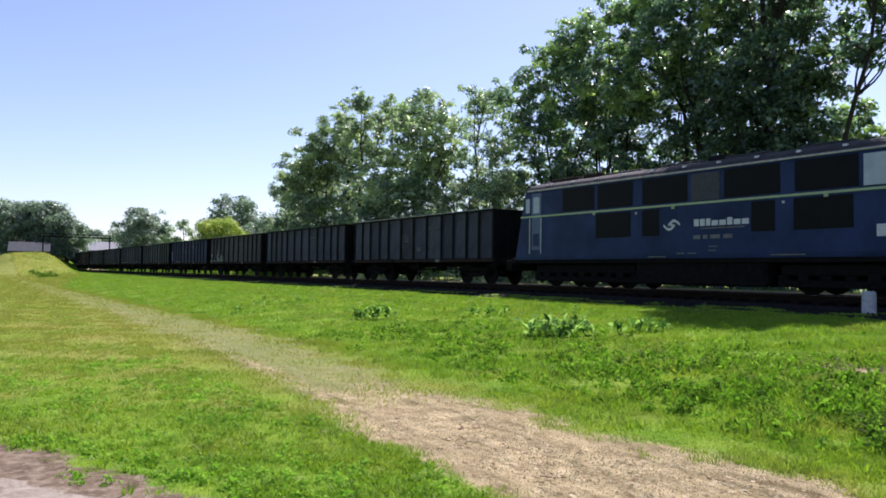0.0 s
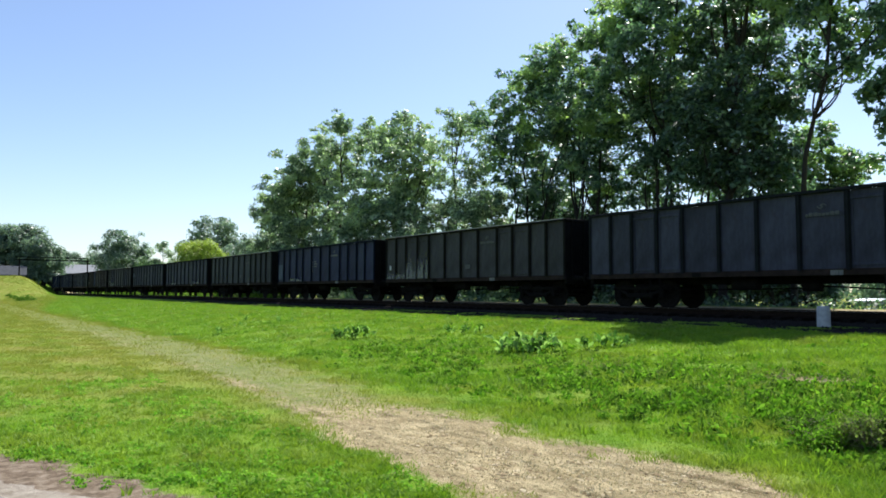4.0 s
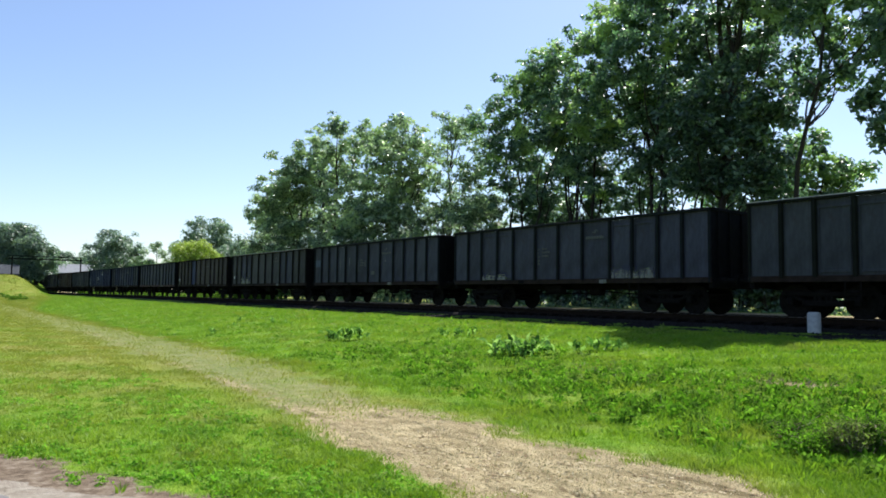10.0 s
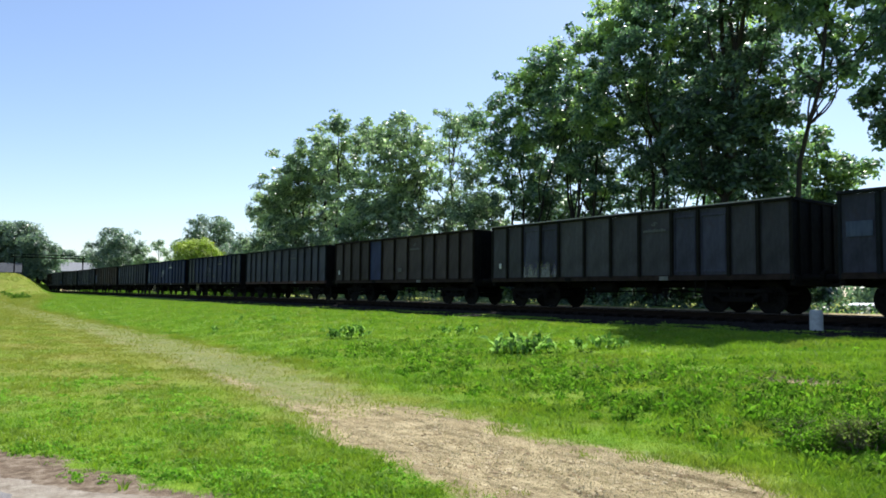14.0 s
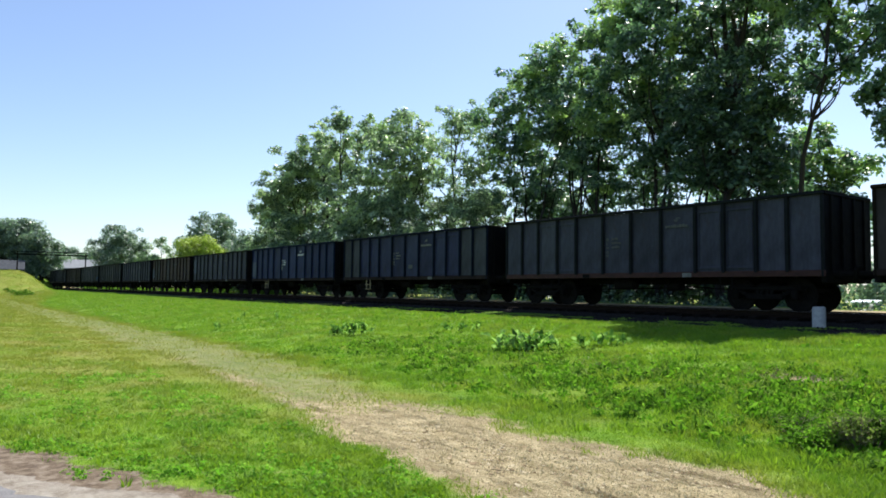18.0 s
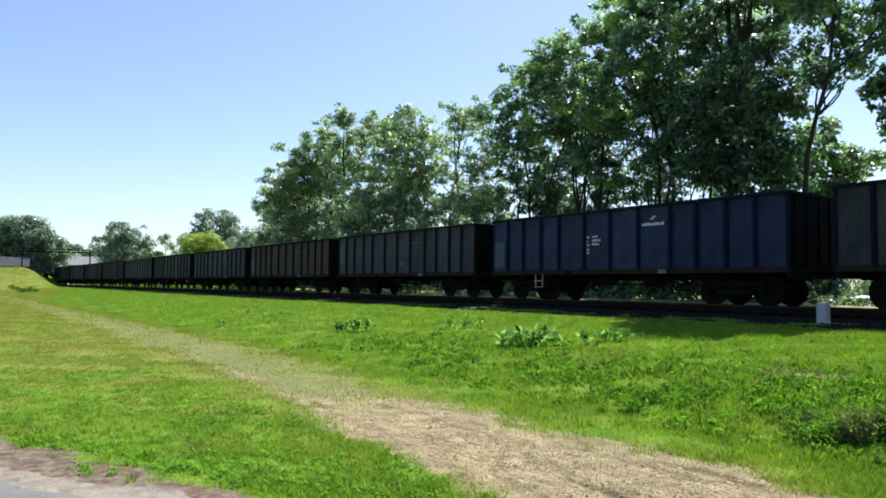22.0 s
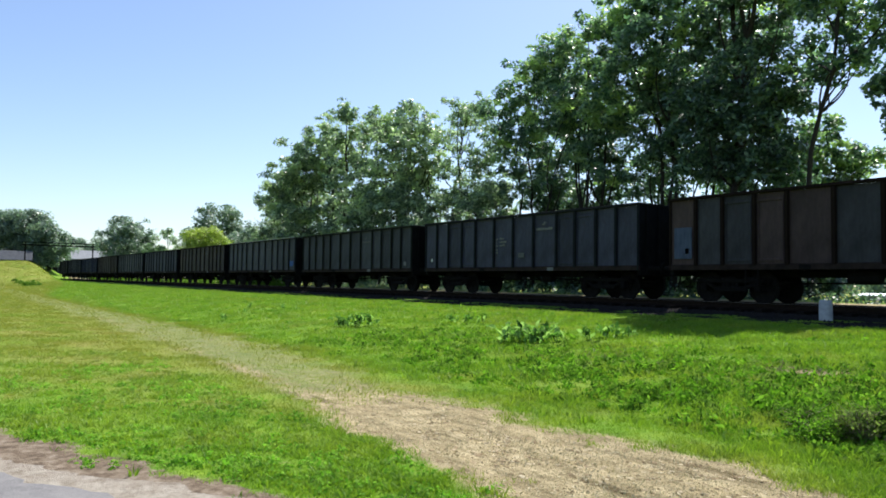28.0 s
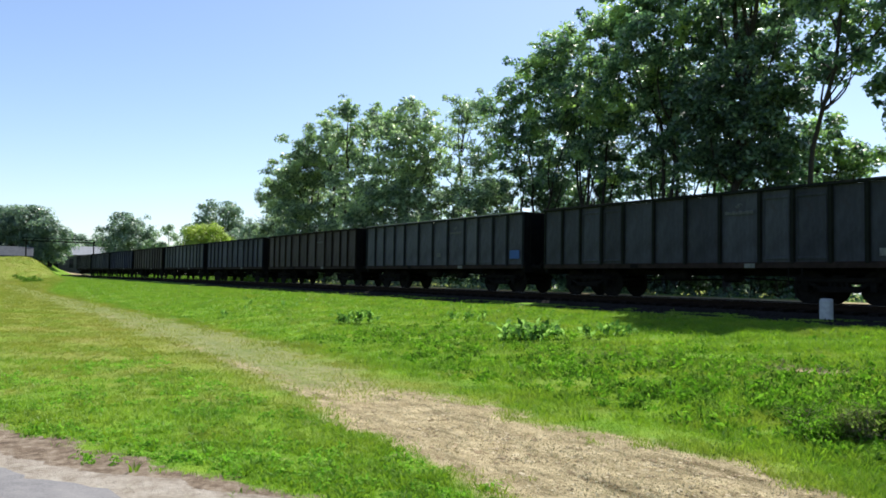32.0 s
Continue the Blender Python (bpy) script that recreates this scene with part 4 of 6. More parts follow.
    for x, wd in ((14.11, 0.22), (14.38, 0.2), (14.63, 0.22), (14.90, 0.2)):
        bar(x, 1.57, wd, 0.31, M_WHITE)
    return loco


LOCO = build_loco()


# ---------------------------------------------------------------- marks that set the wagons apart
def stain(w, x0, x1, z0, peak, label):
    """A blotched pale run of lime or cement that thins upwards."""
    part("stain", boxes((x0, x1, 0, 0.004, 0, peak)), M_BLOTCH, w, label, at=(0, -HALF - 0.03, z0))


def patch(w, x0, x1, z0, z1, material, name="paint_patch", label="repainted patch"):
    bm = boxes((x0, x1, 0, 0.006, z0, z1), bevel=0.002)
    part(name, bm, material, w, label, at=(0, -HALF - 0.004, 0))


for k, w in enumerate(WAGONS[:20]):
    strong = k in (3, 10, 11, 14)
    bm = bmesh.new()
    emblem(bm, 1.86, 2.86, 0.10)
    g = random.Random(k)
    tone = M_WHITE if k == 11 else (M_STAIN if strong else M_FAINT)
    x = 1.42
    while x < 2.25:
        wd = g.uniform(0.06, 0.12)
        part("letter", boxes((x, x + wd, -0.004, 0.004, 2.60, 2.60 + (0.10 if wd > 0.09 else 0.075))), tone, w, at=(0, -HALF - 0.006, 0))
        x += wd + 0.02
    part("operator_mark", bm, tone, w, "faded operator mark of two curved strokes", at=(0, -HALF - 0.006, 0))
    if k in (0, 3, 5, 6, 9, 10, 11, 12, 14):
        rows = []
        for z, n0, n1 in ((0.50, 2, 4), (0.36, 1, 6), (0.22, 2, 5), (0.06, 2, 0), (-0.06, 2, 0)):
            rows += [(0.06 * i, z, 0.042, g.choice((0.06, 0.075, 0.085))) for i in range(n0)]
            rows += [(0.24 + 0.07 * i, z + 0.02, 0.048, g.choice((0.06, 0.075, 0.085))) for i in range(n1)]
        for q in rows:
            bars(w, -1.05, 1.80, [q], tone, "", "letter").location.y = -HALF - 0.004
    if k % 2 == 0:
        bars(w, 0.35, 1.55, [(0.0, 0.0, 0.35, 0.18)], M_FAINT, "faded grey panel mark", "panel_mark").location.y = -HALF - 0.004

PALE_BLUE = simple("pale_blue_paint", (0.025, 0.036, 0.07), (0.06, 0.078, 0.12), 5, 0.7, stretch=(2, 2, 0.5))
for k in (0, 2, 4, 7, 16):                       # bright strips painted as sunlit top edges
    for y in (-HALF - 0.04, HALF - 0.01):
        part("worn_edge", boxes((-6.40, 6.40, 0.0, 0.05, TOP - 0.018, TOP + 0.012)), M_RIM, WAGONS[k], "bright strip painted as the sunlit top edge", at=(0, y, 0))
stain(WAGONS[2], -4.5, -2.5, 1.17, 1.3, "pale lime stain running up the door")
stain(WAGONS[2], -6.2, -4.5, 1.17, 0.4, "pale lime stain along the foot")
patch(WAGONS[2], -6.0, -5.86, 1.62, 1.85, M_WHITE, "notice", "small white notice")
patch(WAGONS[3], -6.25, -5.6, 1.32, 2.3, PALE_BLUE)
stain(WAGONS[3], -4.6, -2.6, 1.17, 0.3, "pale scrape along the foot of the door")
stain(WAGONS[5], 2.6, 4.4, 1.17, 0.45, "pale scrape along the foot of the door")
stain(WAGONS[5], -4.4, -2.9, 1.17, 0.35, "pale scrape along the foot of the door")
for x, z, h in ((-2.02, 2.1, 0.42), (-0.32, 2.0, 0.35), (-3.1, 1.9, 0.5), (1.75, 2.2, 0.12)):
    patch(WAGONS[6], x, x + 0.045, z, z + h, M_STAIN, "scratch", "long pale scratch")
patch(WAGONS[6], -6.2, -5.55, 2.1, 2.5, PALE_BLUE)
stain(WAGONS[7], -4.4, -2.6, 1.17, 0.75, "pale lime stain along the foot of the door")
patch(WAGONS[7], -5.9, -5.76, 1.55, 1.75, M_WHITE, "notice", "small white notice")
for o in near_sheets(WAGONS[7])[2:4] + near_sheets(WAGONS[7])[8:10]:
    recolour(o, PAINTS["slate"])
recolour(near_sheets(WAGONS[8])[4], PAINTS["blue"])
near_sheets(WAGONS[8])[4]["label"] = "repainted bright blue sheet"
patch(WAGONS[8], -5.95, -5.8, 1.5, 1.72, M_WHITE, "notice", "small white notice")
for i in (0, 1, 10, 11):
    recolour(near_sheets(WAGONS[10])[i], PAINTS["olive"])
patch(WAGONS[11], -6.25, -5.6, 1.3, 2.35, PALE_BLUE)
patch(WAGONS[12], -6.2, -5.6, 1.7, 2.9, PALE_BLUE)
for i in (1, 2, 5):
    recolour(near_sheets(WAGONS[13])[i], PAINTS["umber"])
patch(WAGONS[13], -6.2, -5.55, 1.35, 2.35, PALE_BLUE)
patch(WAGONS[13], -5.8, -5.66, 1.5, 1.68, M_WHITE, "notice", "small white notice")
patch(WAGONS[14], -5.85, -5.75, 1.45, 1.6, M_WHITE, "notice", "small white notice")
patch(WAGONS[15], 5.7, 5.95, 1.3, 1.5, M_STAIN, "notice", "small pale notice")
patch(WAGONS[16], 5.6, 6.2, 1.4, 1.75, simple("blue_paint_patch", (0.03, 0.07, 0.2), (0.04, 0.09, 0.25), 6))
recolour(of_kind(WAGONS[9], "side_sill")[0], simple("red_brown_sill", (0.03, 0.012, 0.010), (0.055, 0.022, 0.018), 6))
for k in (10, 11):
    recolour(of_kind(WAGONS[k], "step")[0], M_STEP)


# ---------------------------------------------------------------- trees
def tubes_mesh(name, runs, material, sides=5):
    """Tapered tubes along runs of (points, radii)."""
    V, F, base = [], [], 0
    ang = np.arange(sides) * 2 * np.pi / sides
    for pts, rad in runs:
        pts, rad = np.asarray(pts, float), np.asarray(rad, float)
        d = np.gradient(pts, axis=0)
        d /= np.linalg.norm(d, axis=1)[:, None] + 1e-9
        u = np.cross(d, [0.31, 0.95, 0.13])
        u /= np.linalg.norm(u, axis=1)[:, None] + 1e-9
        v = np.cross(d, u)
        ring = pts[:, None] + rad[:, None, None] * (u[:, None] * np.cos(ang)[None, :, None] + v[:, None] * np.sin(ang)[None, :, None])
        V.append(ring.reshape(-1, 3))
        k = len(pts)
        i, j = np.meshgrid(np.arange(k - 1), np.arange(sides), indexing="ij")
        a = base + i * sides + j
        c = base + i * sides + (j + 1) % sides
        F.append(np.stack([a, c, c + sides, a + sides], -1).reshape(-1, 4))
        base += k * sides
    return tri_mesh(name, np.concatenate(V), np.concatenate(F), material)


def leaves_mesh(name, centres, size, material, g, nrm=None, aspect=0.55):
    """Leaves as bent diamonds; nrm: the way that each one faces."""
    n = len(centres)
    a = g.normal(size=(n, 3))
    nrm = g.normal(size=(n, 3)) + np.array([0, 0, 0.7]) if nrm is None else nrm
    b = np.cross(nrm, a)
    b /= np.linalg.norm(b, axis=1)[:, None] + 1e-9
    a = np.cross(b, nrm)
    a /= np.linalg.norm(a, axis=1)[:, None] + 1e-9
    s = size * g.uniform(0.6, 1.4, n)[:, None]
    droop = np.array([0, 0, -0.15]) * s
    V = np.stack([centres - a * s * 0.5, centres + b * s * aspect * 0.5 + droop * 0.3, centres + a * s * 0.5 + droop, centres - b * s * aspect * 0.5 + droop * 0.3], 1).reshape(-1, 3)
    return tri_mesh(name, V, np.arange(n * 4).reshape(n, 4), material)


def bend(a, b, g, k=5, amount=0.08):
    a, b = np.asarray(a, float), np.asarray(b, float)
    L = np.linalg.norm(b - a)
    t = np.linspace(0, 1, k)[:, None]
    return a + (b - a) * t + np.sin(np.pi * t) * g.normal(size=3) * L * amount


def make_tree(name, x, y, h, spread, clear=0.25, trunk=0.3, leaves=20000, size=0.2, seed=1, leaf=None, bark=None, label="", group="", stems=1, clump=0.55, lean=(0, 0), sparse=0.0, depth=1.0, rim=0.6, per=110):
    g = np.random.default_rng(seed)
    z0 = float(ground_z(x, y)) - 0.05
    tree = thing(name, (x, y, z0), label, "tree" if h > 4 else "bush", group)
    runs, tips = [], []
    zc, hz = h * (1 + clear) / 2, h * (1 - clear) / 2
    for st in range(stems):
        off = g.normal(size=2) * (0.25 * spread if stems > 1 else 0) * 0.5
        foot = np.array([off[0] * 0.35, off[1] * 0.35, 0])
        head = np.array([off[0] * 1.5 + lean[0], off[1] * 1.5 + lean[1], h * g.uniform(0.84, 0.93)])
        tr = bend(foot, head, g, 9, 0.03)
        r = trunk / math.sqrt(stems)
        runs.append((tr, r * np.linspace(1.15, 0.12, 9) ** 0.9))
        n_l = max(5, int((16 if stems == 1 else 9) * (1 - 0.4 * sparse)))
        for k in range(n_l):
            f = clear * 0.8 + (0.96 - clear * 0.8) * (k + g.uniform(0, 0.8)) / n_l
            p = np.array([np.interp(f, np.linspace(0, 1, 9), tr[:, i]) for i in range(3)])
            az = k * 2.4 + g.uniform(-0.5, 0.5) + st
            zt = p[2] + hz * g.uniform(0.12, 0.42)
            prof = math.sqrt(max(0.03, 1 - ((min(zt, h * 0.99) - zc) / hz) ** 2)) if zt > clear * h else 0.35
            reach = spread * (0.35 + 0.65 * prof) * g.uniform(0.7, 1.1)
            q = np.array([tr[-1][0] * f + math.cos(az) * reach, tr[-1][1] * f + math.sin(az) * reach * depth, min(zt, h * 0.97)])
            run = bend(p, q, g, 6, 0.07)
            runs.append((run, r * (1 - f * 0.75) * 0.42 * np.linspace(1, 0.12, 6) + 0.008))
            for j in range(int(7 * (1 - 0.3 * sparse))):
                u = g.uniform(0.35, 1.0)
                a = np.array([np.interp(u, np.linspace(0, 1, 6), run[:, i]) for i in range(3)])
                L = spread * g.uniform(0.16, 0.36)
                d = g.normal(size=3) * np.array([1, depth, 0.8]) + np.array([0, 0, 0.25])
                d /= np.linalg.norm(d)
                e = a + d * L
                e[2] = min(e[2], h)
                tw = bend(a, e, g, 4, 0.1)
                runs.append((tw, np.linspace(0.03, 0.006, 4) * min(1.0, h / 10)))
                tips += [tw[-1], tw[-1], tw[2], tw[1] if g.random() < 0.4 else tw[-1]]
    tips = np.array(tips)
    extra = g.normal(size=(int(len(tips) * rim), 3))
    extra /= np.linalg.norm(extra, axis=1)[:, None]
    shell = np.stack([extra[:, 0] * spread * 0.9 + lean[0] * 0.5, extra[:, 1] * spread * depth * 0.9 + lean[1] * 0.5, zc + extra[:, 2] * hz * 0.92], 1) * g.uniform(0.8, 1.03, (len(extra), 1)) ** np.array([1, 1, 0.3])
    keep = np.sin(shell[:, 0] * 1.9 + seed) + np.cos(shell[:, 1] * 1.7) + np.sin(shell[:, 2] * 1.6 + seed) > (-0.4 + 2 * sparse)
    tips = np.concatenate([tips, shell[keep]])
    fill = g.normal(size=(int(len(tips) * 1.2), 3))
    fill /= np.linalg.norm(fill, axis=1)[:, None]
    fill *= g.uniform(0.35, 1.0, (len(fill), 1)) ** 0.6
    fill = np.stack([fill[:, 0] * spread * 0.92 + lean[0] * 0.6, fill[:, 1] * spread * depth * 0.92 + lean[1] * 0.6, zc + fill[:, 2] * hz * 0.95], 1)
    keep = np.sin(fill[:, 0] * 2.3 + seed * 1.3) + np.cos(fill[:, 1] * 1.9 + seed) + np.sin(fill[:, 2] * 2.0 + seed * 0.7) > (-0.55 + 2.2 * sparse)
    tips = np.concatenate([tips, fill[keep], fill[keep]])
    tips = tips[tips[:, 2] > clear * h * 0.85]
    count = max(30, leaves // per)
    centres = tips[g.permutation(len(tips))[:count]]
    wide = clump * g.uniform(0.6, 1.35, len(centres))
    pick = g.choice(len(centres), leaves, p=wide ** 2 / (wide ** 2).sum())
    d = g.normal(size=(leaves, 3))
    d /= np.linalg.norm(d, axis=1)[:, None]
    d[:, 2] = np.where(d[:, 2] < -0.55, -d[:, 2], d[:, 2])
    pts = centres[pick] + d * wide[pick][:, None] * g.random((leaves, 1)) ** 0.45 * np.array([1, 1, 0.85])
    pts[:, 2] = np.minimum(pts[:, 2], h + 0.4)
    way = d * 1.1 + np.array([0, 0, 0.55]) + g.normal(size=(leaves, 3)) * 0.55
    o = new("trunk", tubes_mesh("trunk", runs, bark or M_BARK))
    o.parent = tree
    o = new("crown", leaves_mesh("crown", pts, size, leaf or M_LEAF, g, way))
    o.parent = tree
    return tree


def crown_tree(name, x, y, lobes, trunk, label, group, seed, stems=1, leaf=None, size=0.24, clump=0.46, dense=1.0, per=74, young=0.2, fork=0.55):
    """A tree whose crown is gathered in boughs: lobes of (along, height, radius, how sparse)."""
    g = np.random.default_rng(seed)
    z0 = float(ground_z(x, y)) - 0.05
    tree = thing(name, (x, y, z0), label, "tree", group)
    hubs = []
    for lx, lz, r, s in lobes:
        dy = g.uniform(-0.85, 0.45) * r * 1.6
        hubs.append((np.array([lx + dy * x / y, dy, lz - z0 + dy / y * lz]), r, s))
    high = sorted(hubs, key=lambda q: -q[0][2])
    runs, mains = [], []
    for k in range(stems):
        top = high[min(k, len(high) - 1)][0]
        foot = np.array([g.normal() * 0.35, g.normal() * 0.35, 0.0]) if stems > 1 else np.zeros(3)
        lift = np.array([top[0] * 0.45, top[1] * 0.4, top[2] * 0.55])
        t = np.linspace(0, 1, 11)[:, None]
        path = (1 - t) ** 2 * foot + 2 * t * (1 - t) * lift + t ** 2 * top
        path[1:-1] += g.normal(size=(9, 3)) * 0.02 * top[2] * np.array([0.5, 0.5, 0])
        mains.append(path)
        runs.append((path, trunk / math.sqrt(stems) * np.linspace(1.15, 0.16, 11)))
    C, W = [], []
    for hub, r, s in hubs:
        best = min(mains, key=lambda p: np.abs(p - (hub - np.array([0, 0, r * 1.3 + np.linalg.norm(hub[:2]) * 0.5]))).sum(1).min())
        want = hub[2] - r * 1.2 - fork * abs(hub[0]) - g.uniform(0, 4 * fork)
        a = best[int(np.clip(np.abs(best[:, 2] - max(want, 1.2)).argmin(), 0, 10))]
        limb = bend(a, hub + np.array([0, 0, r * 0.4]), g, 8, 0.10)
        runs.append((limb, np.linspace(max(0.045, trunk * 0.28), 0.018, 8)))
        n = max(5, int(dense * 4.0 * (r / clump) ** 2 * (1 - 0.75 * s)))
        d = g.normal(size=(n, 3))
        d /= np.linalg.norm(d, axis=1)[:, None]
        c = hub + d * r * 1.18 * g.random((n, 1)) ** 0.42 * np.array([1.0, 1.35, 1.0])
        c[:, 2] += 0.25 * r * np.sin(c[:, 0] * 2.1 + seed) * np.cos(c[:, 1] * 1.7)
        for q in c[::5]:
            runs.append((bend(limb[2 + int(np.linalg.norm(limb[2:] - q - np.array([0, 0, 0.3 * r]), axis=1).argmin())], q, g, 3, 0.12), np.linspace(0.026, 0.008, 3)))
        C.append(c)
        W.append(clump * g.uniform(0.55, 1.25, n))
    C, W = np.concatenate(C), np.concatenate(W)
    leaves = int(per * len(C))
    pick = g.choice(len(C), leaves, p=W ** 2 / (W ** 2).sum())
    d = g.normal(size=(leaves, 3))
    d /= np.linalg.norm(d, axis=1)[:, None]
    d[:, 2] = np.where(d[:, 2] < -0.35, -d[:, 2], d[:, 2])
    axis_ = g.normal(size=(len(C), 3))
    axis_ /= np.linalg.norm(axis_, axis=1)[:, None]
    along = (d * axis_[pick]).sum(1)[:, None] * axis_[pick]
    pts = C[pick] + (d + along * 0.7) * W[pick][:, None] * g.random((leaves, 1)) ** 0.5 * np.array([1, 1, 0.95])
    way = d * 0.8 + np.array([0, 0, 0.6]) + g.normal(size=(leaves, 3)) * 0.75
    o = new("trunk", tubes_mesh("trunk", runs, M_BARK))
    o.parent = tree
    me = leaves_mesh("crown", pts, size, leaf or M_LEAF, g, way)
    # Brighter clumps gather towards the top, painting sunlit crowns.
    high = np.clip((C[:, 2] / C[:, 2].max() - 0.4) / 0.4, 0.08, 1.0)
    tone = np.where(g.random(len(C)) < young * high, g.uniform(0.4, 1.0, len(C)), 0.0)
    at = me.attributes.new("tone", "FLOAT", "POINT")
    at.data.foreach_set("value", np.repeat(tone[pick], 4).astype(np.float32))
    o = new("crown", me)
    o.parent = tree
    return tree


G1 = "trees along the track"
# the tall group beside the track
TALL = [
    (-33.4, 31.5, 0.17, 3, [(-2.3, 12.3, 1.5, 0), (0.0, 13.7, 1.6, 0), (-1.7, 9.5, 1.4, 0), (1.0, 10.6, 1.5, 0), (2.3, 7.5, 1.0, 0.4), (-1.4, 7.2, 1.1, 0.3), (3.5, 11.6, 1.5, 0), (0.5, 8.6, 1.0, 0.4)]),
    (-27.9, 30.8, 0.18, 4, [(-2.5, 14.4, 1.4, 0), (-0.2, 14.7, 1.4, 0), (-1.3, 9.2, 1.3, 0.1), (0.9, 11.9, 1.5, 0), (0.5, 7.8, 1.1, 0.4), (2.2, 15.2, 1.4, 0), (1.5, 9.6, 1.2, 0.2), (1.9, 6.6, 0.8, 0.5), (-1.4, 11.9, 1.4, 0)]),
    (-22.7, 30.2, 0.19, 3, [(-1.2, 15.4, 1.4, 0), (-1.6, 12.6, 1.6, 0), (0.6, 13.4, 1.6, 0.25), (-1.0, 9.5, 1.4, 0.1), (-0.1, 7.3, 1.1, 0.3), (1.1, 10.4, 1.5, 0), (1.7, 15.0, 1.5, 0.3), (1.6, 8.0, 1.2, 0.1), (2.1, 6.1, 0.9, 0.3), (-0.6, 17.0, 1.3, 0), (2.0, 16.8, 1.3, 0)]),
    (-18.2, 29.5, 0.24, 2, [(-0.6, 13.0, 1.5, 0.5), (-1.0, 10.5, 1.5, 0.35), (-1.1, 8.2, 1.4, 0.2), (0.6, 9.1, 1.5, 0.2), (0.3, 6.9, 1.3, 0.2), (1.7, 10.9, 1.4, 0.5), (2.0, 8.3, 1.2, 0.1), (1.8, 6.4, 1.2, 0.1), (1.1, 13.6, 1.4, 0.5), (2.6, 12.6, 1.1, 0.5), (-0.4, 5.8, 1.0, 0.45), (2.3, 5.2, 0.8, 0), (0.6, 15.9, 1.6, 0.3), (2.7, 15.6, 1.5, 0.3), (-0.6, 18.4, 1.6, 0), (1.2, 18.8, 1.8, 0), (0.4, 20.8, 1.7, 0), (2.0, 21.2, 1.6, 0), (-0.3, 21.7, 1.3, 0), (1.0, 23.0, 1.5, 0), (0.8, 19.8, 1.6, 0), (1.1, 21.9, 1.5, 0), (2.6, 19.4, 1.5, 0)]),
]
for k, (x, y, tr, stems, lobes) in enumerate(TALL):
    # The fourth tree gets the darker leaf, painting its shaded lower crown.
    crown_tree("roadside_tree", x, y, lobes, tr, "tall leafy green tree with several dark stems", G1, 20 + k, stems, dense=1.0, young=0.10 if k == 3 else 0.42, leaf=M_LEAF_SHADE if k == 3 else M_LEAF)
g = np.random.default_rng(19)
for k, (x, top) in enumerate([(-34.5, 11.5), (-30.0, 13.0), (-25.8, 15.0), (-21.8, 17.5), (-18.6, 17.5)]):
    lobes = [(g.uniform(-1.6, 1.6), z + g.uniform(-0.4, 0.4), 1.8, 0.3 if z > 9 else 0.12) for z in np.arange(4.6, top - 1.5, 1.7)]
    crown_tree("roadside_tree", x, 34.5, lobes, 0.16, "leafy green tree standing behind the front row", G1, 50 + k, 2, clump=0.6, dense=0.62, size=0.26)
crown_tree("roadside_tree", -14.7, 28.6, [(0.9, 11.7, 1.1, 0.5), (0.4, 9.9, 0.8, 0.5), (1.9, 11.0, 1.0, 0.5), (2.1, 9.5, 0.7, 0.55), (3.1, 11.0, 1.0, 0.65), (3.2, 9.6, 0.8, 0.5), (1.2, 13.1, 1.2, 0.55), (3.0, 12.9, 1.2, 0.55), (1.2, 8.8, 0.5, 0.6), (2.5, 8.9, 0.5, 0.6), (4.2, 11.8, 1.1, 0.6), (4.3, 10.1, 1.0, 0.6), (2.2, 14.8, 1.3, 0.4)],
           0.13, "tall tree with a slender leaning stem and a high crown", G1, 33, 1, clump=0.4, per=56, fork=0.14)
crown_tree("roadside_tree", -9.1, 27.0, [(-1.4, 7.0, 0.5, 0.5), (-1.2, 8.1, 0.6, 0.5), (-1.7, 7.7, 0.3, 0.6), (-1.1, 6.1, 0.4, 0.5), (-0.4, 8.5, 0.9, 0.6), (-0.6, 6.9, 0.7, 0.6), (0.0, 9.5, 1.0, 0.55), (0.0, 11.1, 1.1, 0.5)],
           0.18, "tall tree whose thin boughs hang out over the track", G1, 41, 1, clump=0.36, per=60)
crown_tree("young_tree", -17.5, 37.5, [(-0.7, 7.3, 0.9, 0), (0.5, 7.6, 0.7, 0.2), (1.4, 6.7, 0.7, 0.2), (0.0, 8.8, 0.4, 0.5), (2.4, 6.8, 0.4, 0.5), (-1.1, 8.4, 0.7, 0.3), (0.9, 6.2, 1.0, 0), (-0.6, 5.9, 1.0, 0), (-1.5, 6.8, 0.9, 0), (0.2, 4.4, 1.2, 0), (1.5, 4.0, 1.2, 0)],
           0.11, "young bright green tree behind the tall ones", G1, 42, 2, clump=0.4, per=60, young=0.5)
